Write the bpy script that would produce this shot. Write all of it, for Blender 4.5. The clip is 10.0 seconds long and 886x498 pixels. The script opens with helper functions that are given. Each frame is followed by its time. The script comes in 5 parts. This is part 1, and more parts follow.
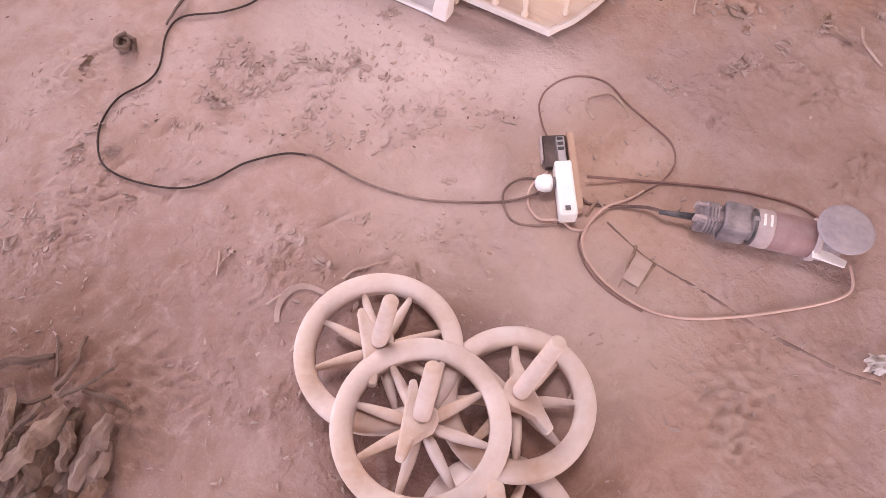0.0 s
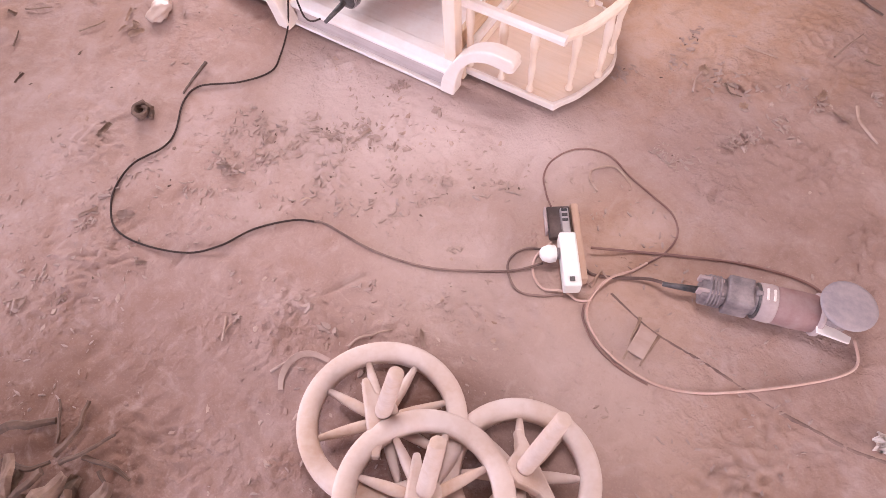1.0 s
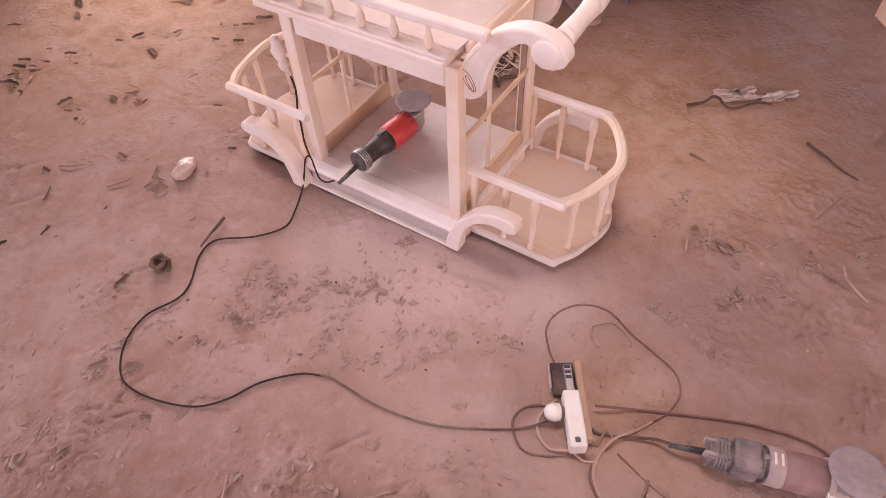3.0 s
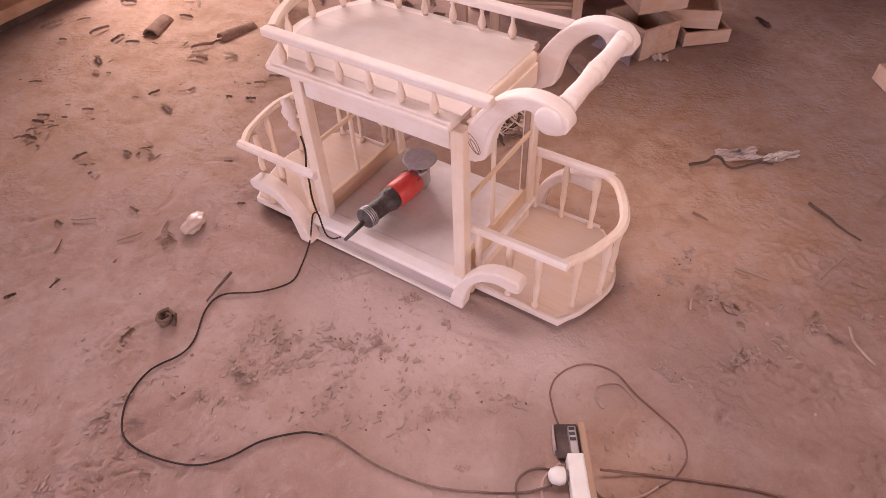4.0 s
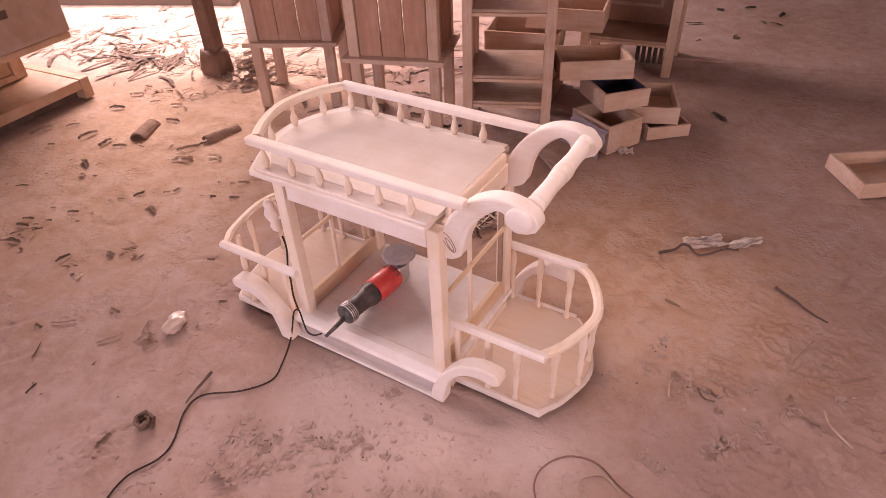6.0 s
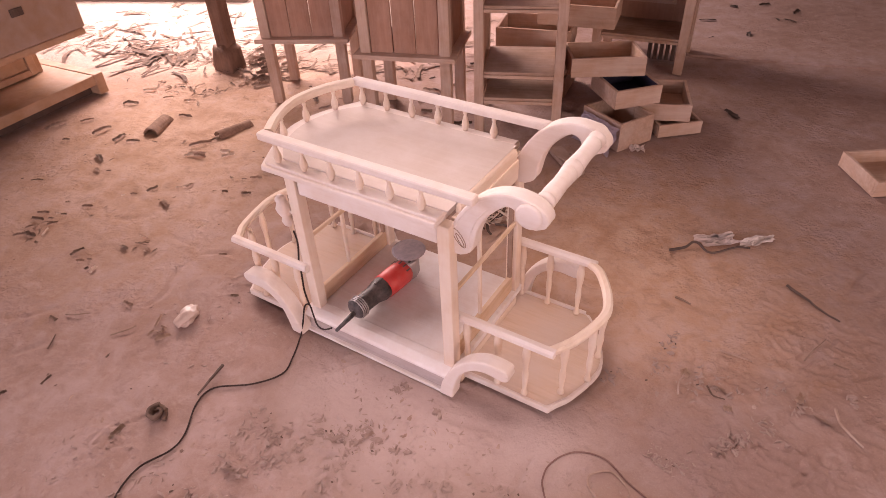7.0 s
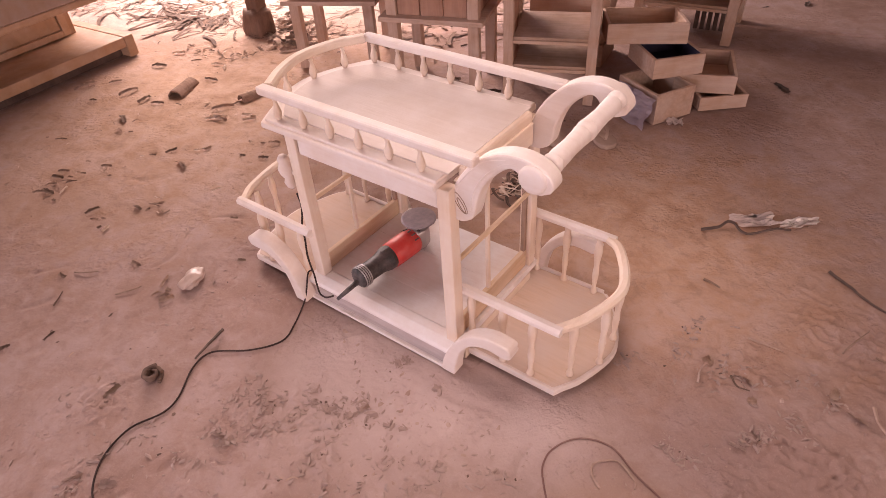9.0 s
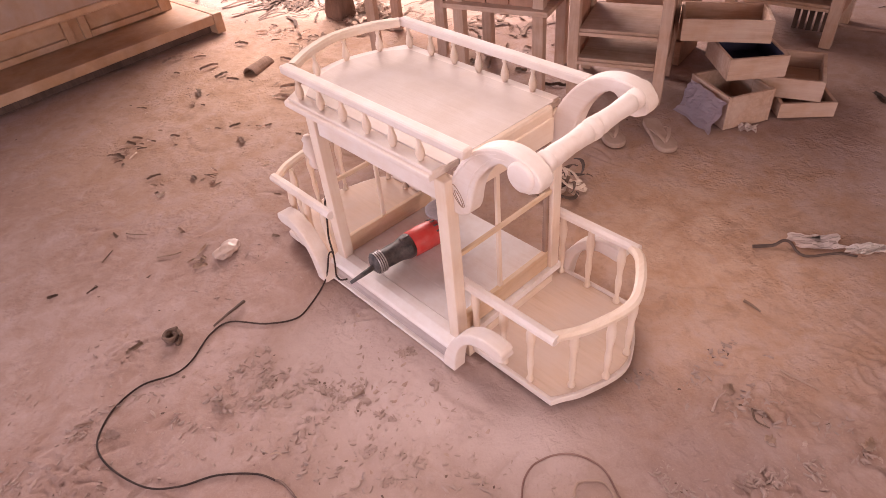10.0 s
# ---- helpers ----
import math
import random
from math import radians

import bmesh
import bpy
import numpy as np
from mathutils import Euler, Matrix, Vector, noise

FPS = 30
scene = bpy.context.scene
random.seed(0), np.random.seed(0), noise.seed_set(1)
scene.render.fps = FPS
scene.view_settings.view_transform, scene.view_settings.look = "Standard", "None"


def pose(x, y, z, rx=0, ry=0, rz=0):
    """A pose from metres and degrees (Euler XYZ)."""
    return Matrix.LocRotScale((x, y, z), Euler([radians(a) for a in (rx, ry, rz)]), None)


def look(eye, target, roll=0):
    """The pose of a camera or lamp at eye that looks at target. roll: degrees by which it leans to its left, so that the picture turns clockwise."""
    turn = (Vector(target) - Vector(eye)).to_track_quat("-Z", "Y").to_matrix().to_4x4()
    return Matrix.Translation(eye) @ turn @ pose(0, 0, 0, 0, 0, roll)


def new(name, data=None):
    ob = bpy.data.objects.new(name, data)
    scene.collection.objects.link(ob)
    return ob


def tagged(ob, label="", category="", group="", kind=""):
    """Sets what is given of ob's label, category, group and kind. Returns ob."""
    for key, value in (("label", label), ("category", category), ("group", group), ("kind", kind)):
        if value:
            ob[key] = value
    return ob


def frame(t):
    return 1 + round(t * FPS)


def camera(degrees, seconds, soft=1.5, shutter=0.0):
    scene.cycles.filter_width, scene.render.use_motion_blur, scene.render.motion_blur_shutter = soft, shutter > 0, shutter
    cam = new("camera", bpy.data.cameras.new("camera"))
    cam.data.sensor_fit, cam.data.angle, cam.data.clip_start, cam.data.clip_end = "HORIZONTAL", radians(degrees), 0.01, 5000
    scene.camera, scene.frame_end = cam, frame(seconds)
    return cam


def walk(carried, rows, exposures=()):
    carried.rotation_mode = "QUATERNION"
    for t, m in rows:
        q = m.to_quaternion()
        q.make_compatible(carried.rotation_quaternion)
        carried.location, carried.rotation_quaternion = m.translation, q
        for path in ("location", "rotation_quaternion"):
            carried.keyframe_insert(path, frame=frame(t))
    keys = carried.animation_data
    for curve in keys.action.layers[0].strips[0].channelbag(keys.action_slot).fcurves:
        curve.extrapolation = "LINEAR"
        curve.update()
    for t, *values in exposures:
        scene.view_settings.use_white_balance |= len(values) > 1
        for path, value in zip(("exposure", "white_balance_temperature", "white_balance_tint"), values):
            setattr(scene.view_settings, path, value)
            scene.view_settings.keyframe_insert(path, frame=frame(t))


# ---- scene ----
cam = camera(69.8, 10.0, soft=0.5)
PATH = [
    (0, (0.118, 0.137, 1.335), (-0.363, 0.782, -0.496), -6.0),
    (0.5, (0.109, 0.141, 1.348), (-0.402, 0.848, -0.451), -4.9),
    (1, (0.1, 0.153, 1.363), (-0.465, 0.928, -0.393), -4.6),
    (1.5, (0.091, 0.156, 1.379), (-0.512, 1.007, -0.328), -4.0),
    (2, (0.085, 0.167, 1.405), (-0.572, 1.083, -0.247), -4.3),
    (2.5, (0.077, 0.169, 1.424), (-0.618, 1.168, -0.163), -3.4),
    (4, (0.071, 0.187, 1.468), (-0.736, 1.332, 0.04), -2.8),
    (4.5, (0.076, 0.189, 1.482), (-0.756, 1.384, 0.111), -2.4),
    (5, (0.082, 0.189, 1.495), (-0.767, 1.438, 0.183), -2.6),
    (5.5, (0.091, 0.188, 1.512), (-0.759, 1.492, 0.256), -2.5),
    (5.7, (0.091, 0.186, 1.519), (-0.756, 1.515, 0.287), -2.5),
    (7, (0.095, 0.175, 1.521), (-0.779, 1.481, 0.283), -2.9),
    (7.5, (0.087, 0.169, 1.514), (-0.777, 1.478, 0.273), -2.2),
    (8, (0.073, 0.161, 1.501), (-0.769, 1.486, 0.261), -1.2),
    (8.5, (0.087, 0.189, 1.458), (-0.801, 1.462, 0.198), -3.6),
    (9, (0.142, 0.283, 1.422), (-0.822, 1.48, 0.143), -4.0),
    (9.5, (0.23, 0.394, 1.412), (-0.871, 1.479, 0.143), -5.3),
    (10, (0.292, 0.462, 1.383), (-0.885, 1.448, 0.102), -6.0),
]
walk(cam, [(t, look(eye, target, roll)) for t, eye, target, roll in PATH],
     [(0, 0.56, 5980, 24), (1.5, 0.6, 6080, 25), (2.0, 0.42, 6300, 28), (2.5, 0.12, 6520, 30), (4.5, -0.07, 6900, 37), (5.5, -0.04, 7050, 37), (8, -0.08, 7100, 35), (9, -0.08, 7100, 33), (9.5, 0.08, 6980, 31), (10, 0.1, 6850, 30)])

# ---- light ----
SUN_DIR = Vector((-0.55, 0.45, 1.15)).normalized()      # towards the sun
world = bpy.data.worlds.new("world")
scene.world = world
world.use_nodes = True
wn = world.node_tree.nodes
sky = wn.new("ShaderNodeTexSky")
sky.sky_type, sky.sun_disc = "NISHITA", False
sky.sun_elevation = math.asin(SUN_DIR.z)
sky.sun_rotation = math.atan2(SUN_DIR.x, SUN_DIR.y)
wn["Background"].inputs["Strength"].default_value = 0.09
world.node_tree.links.new(sky.outputs[0], wn["Background"].inputs["Color"])
sun_data = bpy.data.lights.new("sun", "SUN")
sun_data.energy, sun_data.angle, sun_data.color = 3.2, radians(0.5), (1.0, 0.92, 0.82)
sun = new("sun", sun_data)
sun.matrix_world = look(SUN_DIR * 20, (0, 0, 0))


def opening_lamp(name, eye, target, width, height, watts, color):
    """Sky light as an area lamp in an opening assumed out of view."""
    data = bpy.data.lights.new(name, "AREA")
    data.shape, data.size, data.size_y, data.energy, data.color = "RECTANGLE", width, height, watts, color
    ob = new(name, data)
    ob.matrix_world = look(eye, target)
    return ob


opening_lamp("opening_light_west", (-7.9, -2.6, 2.55), (-0.9, 1.3, 0.2), 2.6, 1.6, 272, (0.92, 0.93, 1.0))
opening_lamp("opening_light_south", (-0.5, -3.85, 1.0), (-0.8, 1.4, 0.3), 3.6, 1.6, 128, (0.96, 0.94, 1.0))
opening_lamp("opening_light_east", (4.15, 0.6, 1.35), (-0.7, 1.5, 0.25), 2.6, 1.6, 108, (1.0, 0.86, 0.74))
opening_lamp("opening_light_northwest", (-4.7, 3.9, 2.1), (-2.2, 1.9, 0.0), 2.6, 1.6, 295, (1.0, 0.91, 0.82))
# Added overhead fill lamp that brightens the trolley and the floor before it.
overhead_lamp = opening_lamp("skylight_light", (-0.5, 1.2, 3.18), (-0.3, 0.98, 0.0), 0.9, 0.9, 9.5, (1.0, 0.92, 0.85))
overhead_lamp.data.spread = radians(74)      # narrowed, so the added light pools over the middle


# ---- materials ----
def ramp(nt, fac, stops):
    n = nt.nodes.new("ShaderNodeValToRGB")
    els = n.color_ramp.elements
    while len(els) < len(stops):
        els.new(0.5)
    for e, (p, c) in zip(els, stops):
        e.position, e.color = p, (*c, 1)
    nt.links.new(fac, n.inputs[0])
    return n.outputs[0]


def tex_noise(nt, vec, scale, detail=4, rough=0.55, dist=0.0):
    n = nt.nodes.new("ShaderNodeTexNoise")
    n.inputs["Scale"].default_value, n.inputs["Detail"].default_value = scale, detail
    n.inputs["Roughness"].default_value, n.inputs["Distortion"].default_value = rough, dist
    if vec is not None:
        nt.links.new(vec, n.inputs["Vector"])
    return n.outputs[0]


def mixc(nt, fac, a, b, mode="MIX"):
    n = nt.nodes.new("ShaderNodeMix")
    n.data_type, n.blend_type = "RGBA", mode
    for sock, v in ((n.inputs[0], fac), (n.inputs[6], a), (n.inputs[7], b)):
        if isinstance(v, (int, float)):
            sock.default_value = v
        elif isinstance(v, tuple):
            sock.default_value = (*v, 1)
        else:
            nt.links.new(v, sock)
    return n.outputs[2]


def maths(nt, op, a, b=0.0):
    n = nt.nodes.new("ShaderNodeMath")
    n.operation = op
    for sock, v in ((n.inputs[0], a), (n.inputs[1], b)):
        if isinstance(v, (int, float)):
            sock.default_value = v
        else:
            nt.links.new(v, sock)
    return n.outputs[0]


def base_material(name, rough=0.8, metal=0.0):
    m = bpy.data.materials.new(name)
    m.use_nodes = True
    nt = m.node_tree
    p = nt.nodes["Principled BSDF"]
    p.inputs["Roughness"].default_value, p.inputs["Metallic"].default_value = rough, metal
    return m, nt, p


def put_bump(nt, p, height, strength, distance):
    b = nt.nodes.new("ShaderNodeBump")
    b.inputs["Strength"].default_value, b.inputs["Distance"].default_value = strength, distance
    nt.links.new(height, b.inputs["Height"])
    nt.links.new(b.outputs[0], p.inputs["Normal"])


def wood(name, light, dark, dust=(0.75, 0.62, 0.56), dusty=0.35, stretch=(1, 14, 14), scale=6.0, rough=0.75):
    """Sawn wood with long grain and patches of fine sanding dust."""
    m, nt, p = base_material(name, rough)
    tc = nt.nodes.new("ShaderNodeTexCoord")
    mp = nt.nodes.new("ShaderNodeMapping")
    mp.inputs["Scale"].default_value = stretch
    nt.links.new(tc.outputs["Object"], mp.inputs[0])
    grain = tex_noise(nt, mp.outputs[0], scale, 6, 0.6, 0.6)
    col = ramp(nt, grain, [(0.3, dark), (0.72, light)])
    info = nt.nodes.new("ShaderNodeObjectInfo")
    col = mixc(nt, maths(nt, "MULTIPLY", info.outputs["Random"], 0.22), col, dark)
    d = tex_noise(nt, tc.outputs["Object"], 7.0, 5, 0.65)
    dm = maths(nt, "MULTIPLY", ramp(nt, d, [(0.35, (0, 0, 0)), (0.65, (1, 1, 1))]), dusty)
    col = mixc(nt, dm, col, dust)
    nt.links.new(col, p.inputs["Base Color"])
    fine = tex_noise(nt, mp.outputs[0], scale * 5, 3)
    put_bump(nt, p, maths(nt, "ADD", grain, maths(nt, "MULTIPLY", fine, 0.4)), 0.25, 0.004)
    return m


def plain(name, color, rough=0.5, metal=0.0, dust=(0.5, 0.37, 0.32), dusty=0.3, scale=30.0, bump=0.15):
    """A made surface with worn patches and settled dust."""
    m, nt, p = base_material(name, rough, metal)
    tc = nt.nodes.new("ShaderNodeTexCoord")
    a = tex_noise(nt, tc.outputs["Object"], scale, 5, 0.65)
    b = tex_noise(nt, tc.outputs["Object"], scale * 0.22, 3)
    f = maths(nt, "MULTIPLY", ramp(nt, maths(nt, "ADD", maths(nt, "MULTIPLY", a, 0.5), maths(nt, "MULTIPLY", b, 0.5)), [(0.38, (0, 0, 0)), (0.62, (1, 1, 1))]), dusty)
    nt.links.new(mixc(nt, f, color, dust), p.inputs["Base Color"])
    put_bump(nt, p, a, bump, 0.002)
    return m


RAW = wood("raw_wood", (0.755, 0.635, 0.565), (0.70, 0.56, 0.48), (0.79, 0.71, 0.68), 0.75)
RAW_UP = wood("raw_wood_upright", (0.77, 0.605, 0.48), (0.70, 0.52, 0.395), (0.81, 0.71, 0.64), 0.55, (14, 14, 1))
RAW_ACROSS = wood("raw_wood_across", (0.77, 0.605, 0.475), (0.70, 0.52, 0.39), (0.81, 0.71, 0.64), 0.5, (14, 1, 14))
HONEY = wood("dusty_honey_panel", (0.68, 0.50, 0.385), (0.57, 0.40, 0.285), (0.62, 0.49, 0.425), 0.8, (1, 12, 12), 5.0)
HONEY_ACROSS = wood("honey_wood_across", (0.74, 0.52, 0.34), (0.60, 0.40, 0.23), (0.76, 0.62, 0.52), 0.45, (14, 1, 14))
WHEEL = wood("wheel_wood", (0.56, 0.40, 0.31), (0.43, 0.275, 0.195), (0.64, 0.53, 0.50), 0.85, (2.5, 2.5, 2.5), 4.0)
DUSTED = wood("white_dusted_wood", (0.80, 0.70, 0.65), (0.72, 0.60, 0.54), (0.86, 0.81, 0.80), 0.85)
# Darker wood that puts the hollow skirt's shade into its colour.
SKIRT_SHADE = wood("shade_toned_wood", (0.50, 0.41, 0.385), (0.40, 0.31, 0.28), (0.60, 0.51, 0.49), 0.5)
SANDED = wood("sanded_panel", (0.62, 0.51, 0.45), (0.555, 0.445, 0.385), (0.65, 0.56, 0.525), 0.8, (1, 10, 10), 4.0)
WARM = wood("warm_wood", (0.51, 0.295, 0.165), (0.35, 0.19, 0.10), (0.58, 0.43, 0.35), 0.4, (2, 2, 2), 5.0, 0.5)
VARNISHED = wood("varnished_wood", (0.40, 0.26, 0.18), (0.29, 0.175, 0.115), (0.42, 0.36, 0.36), 0.4, (2, 2, 2), 4.0, 0.3)
BROWN = wood("brown_wood", (0.36, 0.22, 0.15), (0.20, 0.11, 0.07), (0.50, 0.36, 0.30), 0.45, (12, 12, 1), 5.0)
BROWN_FLAT = wood("brown_wood_flat", (0.40, 0.25, 0.17), (0.24, 0.14, 0.09), (0.52, 0.38, 0.32), 0.5, (1, 12, 12), 5.0)
DRAWER = wood("drawer_wood", (0.54, 0.345, 0.245), (0.37, 0.215, 0.14), (0.55, 0.43, 0.38), 0.5, (1, 12, 12), 5.0)
DRAWER_UP = wood("drawer_wood_upright", (0.54, 0.35, 0.255), (0.37, 0.22, 0.15), (0.56, 0.44, 0.39), 0.5, (12, 12, 1), 5.0)
RED_BOARD = wood("red_brown_boards", (0.42, 0.215, 0.14), (0.27, 0.13, 0.083), (0.48, 0.30, 0.23), 0.4, (9, 9, 1), 4.0)
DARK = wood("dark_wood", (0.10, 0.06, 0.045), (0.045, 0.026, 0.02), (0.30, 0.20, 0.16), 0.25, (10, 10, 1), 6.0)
POST_WOOD = wood("post_wood", (0.22, 0.115, 0.075), (0.10, 0.05, 0.032), (0.36, 0.22, 0.16), 0.3, (10, 10, 1), 6.0)
BARK = wood("bark", (0.30, 0.19, 0.13), (0.12, 0.065, 0.04), (0.48, 0.35, 0.29), 0.45, (1, 8, 8), 8.0, 0.9)
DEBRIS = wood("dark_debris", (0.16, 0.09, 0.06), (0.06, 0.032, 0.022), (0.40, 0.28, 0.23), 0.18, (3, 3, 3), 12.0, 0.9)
SHAVING = wood("shaving_wood", (0.50, 0.33, 0.24), (0.20, 0.11, 0.075), (0.55, 0.42, 0.36), 0.4, (3, 3, 3), 10.0, 0.9)
RED = plain("red_plastic", (0.62, 0.028, 0.022), 0.42, 0.0, (0.55, 0.32, 0.28), 0.22, 40.0, 0.05)
BLACK = plain("black_plastic", (0.025, 0.024, 0.026), 0.5, 0.0, (0.38, 0.29, 0.27), 0.35, 45.0, 0.1)
BLUE_FELT = plain("dark_blue_lining", (0.025, 0.026, 0.06), 0.9, 0.0, (0.12, 0.09, 0.12), 0.25, 20.0, 0.2)
STEEL = plain("dusty_steel", (0.42, 0.39, 0.39), 0.4, 0.85, (0.5, 0.4, 0.37), 0.35, 40.0, 0.1)
DISC = plain("sanding_disc", (0.27, 0.22, 0.235), 0.85, 0.0, (0.46, 0.36, 0.35), 0.6, 60.0, 0.3)
GREY_PLASTIC = plain("dusty_grey_plastic", (0.15, 0.12, 0.125), 0.75, 0.0, (0.42, 0.33, 0.32), 0.8, 35.0, 0.15)
RED_DUSTY = plain("dusty_red_plastic", (0.24, 0.12, 0.11), 0.75, 0.0, (0.36, 0.25, 0.235), 0.75, 30.0, 0.15)
CAKED = plain("caked_dust", (0.36, 0.27, 0.26), 0.95, 0.0, (0.56, 0.44, 0.41), 0.6, 40.0, 0.3)
WHITE = plain("white_plastic", (0.82, 0.80, 0.76), 0.35, 0.0, (0.62, 0.48, 0.42), 0.25, 30.0, 0.05)
CABLE_DARK = plain("dark_rubber_cable", (0.022, 0.01, 0.008), 0.92, 0.0, (0.30, 0.17, 0.13), 0.1, 18.0, 0.1)
CABLE_BURIED = plain("dust_caked_cable", (0.10, 0.055, 0.045), 0.8, 0.0, (0.34, 0.22, 0.185), 0.7, 14.0, 0.2)
CABLE_BROWN = plain("thin_brown_cable", (0.17, 0.075, 0.06), 0.6, 0.0, (0.36, 0.23, 0.195), 0.45, 20.0, 0.1)
CABLE_PINK = plain("dusty_pale_cable", (0.50, 0.31, 0.25), 0.5, 0.0, (0.62, 0.46, 0.40), 0.55, 25.0, 0.1)
FILM = plain("pale_film", (0.84, 0.77, 0.73), 0.3, 0.0, (0.66, 0.53, 0.47), 0.35, 25.0, 0.2)
LITTER = wood("dry_litter", (0.27, 0.165, 0.115), (0.12, 0.065, 0.042), (0.46, 0.33, 0.27), 0.3, (3, 3, 3), 9.0, 0.95)
FLAKE = wood("dusty_flake", (0.50, 0.34, 0.25), (0.30, 0.18, 0.125), (0.58, 0.43, 0.36), 0.55, (2, 6, 6), 12.0, 0.95)
CHIP_DUSTY = wood("dusty_slip", (0.43, 0.30, 0.25), (0.34, 0.22, 0.18), (0.47, 0.35, 0.31), 0.7, (2, 6, 6), 12.0, 0.95)
CHIP = wood("pale_chip", (0.74, 0.60, 0.50), (0.58, 0.42, 0.32), (0.76, 0.64, 0.57), 0.5, (2, 6, 6), 12.0, 0.9)
LILAC = plain("lilac_film", (0.48, 0.40, 0.46), 0.45, 0.0, (0.46, 0.33, 0.32), 0.45, 20.0, 0.3)
BAG = plain("dusty_bag", (0.45, 0.33, 0.28), 0.35, 0.0, (0.48, 0.35, 0.30), 0.5, 30.0, 0.4)
DRY_BARK = wood("dry_bark", (0.36, 0.215, 0.145), (0.16, 0.085, 0.055), (0.42, 0.28, 0.22), 0.3, (1, 6, 6), 9.0, 0.95)
HUSK = wood("dusty_husk", (0.42, 0.28, 0.22), (0.24, 0.14, 0.10), (0.52, 0.39, 0.34), 0.75, (1, 5, 5), 9.0, 0.95)
PAPER = plain("grey_paper", (0.80, 0.69, 0.65), 0.85, 0.0, (0.56, 0.42, 0.37), 0.3, 18.0, 0.3)
RUBBER_DARK = plain("dark_brown_plastic", (0.07, 0.045, 0.04), 0.8, 0.0, (0.34, 0.24, 0.21), 0.35, 30.0, 0.2)
RUBBER = plain("brown_rubber", (0.36, 0.24, 0.19), 0.85, 0.0, (0.52, 0.38, 0.31), 0.7, 25.0, 0.3)
MUD_WALL = plain("mud_wall", (0.25, 0.175, 0.14), 0.95, 0.0, (0.34, 0.25, 0.205), 0.6, 3.0, 0.6)
CRUST = plain("dry_crust", (0.335, 0.232, 0.198), 0.95, 0.0, (0.43, 0.32, 0.285), 0.5, 60.0, 0.3)
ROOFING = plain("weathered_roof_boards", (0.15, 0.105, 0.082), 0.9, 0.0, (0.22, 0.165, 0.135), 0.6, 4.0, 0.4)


def earth():
    """Trodden earth under wood dust: grey-pink dust, orange sawdust, a pale yard, fine grit; some patches carry painted
    light or shade.
    """
    m, nt, p = base_material("dusty_earth", 0.95)
    pos = nt.nodes.new("ShaderNodeNewGeometry").outputs["Position"]
    big = tex_noise(nt, pos, 1.1, 4, 0.6, 0.3)
    mid = tex_noise(nt, pos, 7.5, 6, 0.68, 0.5)
    fine = tex_noise(nt, pos, 55.0, 5, 0.7)
    grit = tex_noise(nt, pos, 210.0, 2)

    def ragged_patch(x, y, radius, soft):
        """A patch of colour round a point, with a ragged edge."""
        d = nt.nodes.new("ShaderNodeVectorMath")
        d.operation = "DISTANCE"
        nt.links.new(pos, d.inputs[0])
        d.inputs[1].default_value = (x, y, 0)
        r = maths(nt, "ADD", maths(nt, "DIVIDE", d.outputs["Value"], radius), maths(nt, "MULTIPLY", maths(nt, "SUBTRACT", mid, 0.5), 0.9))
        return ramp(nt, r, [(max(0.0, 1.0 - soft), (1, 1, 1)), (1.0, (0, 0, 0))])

    col = ramp(nt, maths(nt, "ADD", maths(nt, "MULTIPLY", big, 0.5), maths(nt, "MULTIPLY", mid, 0.5)),
               [(0.34, (0.265, 0.162, 0.122)), (0.47, (0.34, 0.224, 0.184)), (0.6, (0.40, 0.29, 0.262))])
    # Orange sawdust; behind the trolley it also paints in warm light.
    orange_tone = ramp(nt, mid, [(0.35, (0.50, 0.30, 0.185)), (0.62, (0.66, 0.455, 0.33))])
    for x, y, r, amount in ((-0.4, 2.1, 0.85, 0.85), (0.25, 0.5, 0.45, 0.22), (-2.6, 1.9, 1.3, 0.2), (0.05, 0.95, 0.28, 0.4)):
        col = mixc(nt, maths(nt, "MULTIPLY", ragged_patch(x, y, r, 0.75), amount), col, orange_tone)
    # Ochre ground, lightened to paint in the light spilling from the yard.
    col = mixc(nt, maths(nt, "MULTIPLY", ragged_patch(-2.7, 2.0, 1.45, 0.8), 0.8), col, ramp(nt, mid, [(0.35, (0.44, 0.27, 0.165)), (0.62, (0.58, 0.40, 0.28))]))
    # Shade under the piled wheels, put into the earth's colour.
    col = mixc(nt, maths(nt, "MULTIPLY", ragged_patch(-0.02, 0.27, 0.4, 0.5), 0.92), col, (0.17, 0.085, 0.058))
    # Browner, darker ground at the near left and round the bark heap.
    col = mixc(nt, maths(nt, "MULTIPLY", ragged_patch(-0.72, 0.1, 0.6, 0.8), 0.75), col, (0.27, 0.165, 0.135))
    col = mixc(nt, maths(nt, "MULTIPLY", ragged_patch(-0.84, -0.12, 0.4, 0.7), 0.85), col, (0.185, 0.097, 0.064))
    blotch = tex_noise(nt, pos, 16.0, 5, 0.62, 0.8)
    col = mixc(nt, maths(nt, "MULTIPLY", ramp(nt, blotch, [(0.53, (0, 0, 0)), (0.66, (1, 1, 1))]), 0.3), col, (0.235, 0.145, 0.112))
    col = mixc(nt, maths(nt, "MULTIPLY", ramp(nt, blotch, [(0.32, (1, 1, 1)), (0.45, (0, 0, 0))]), 0.3), col, (0.50, 0.385, 0.35))
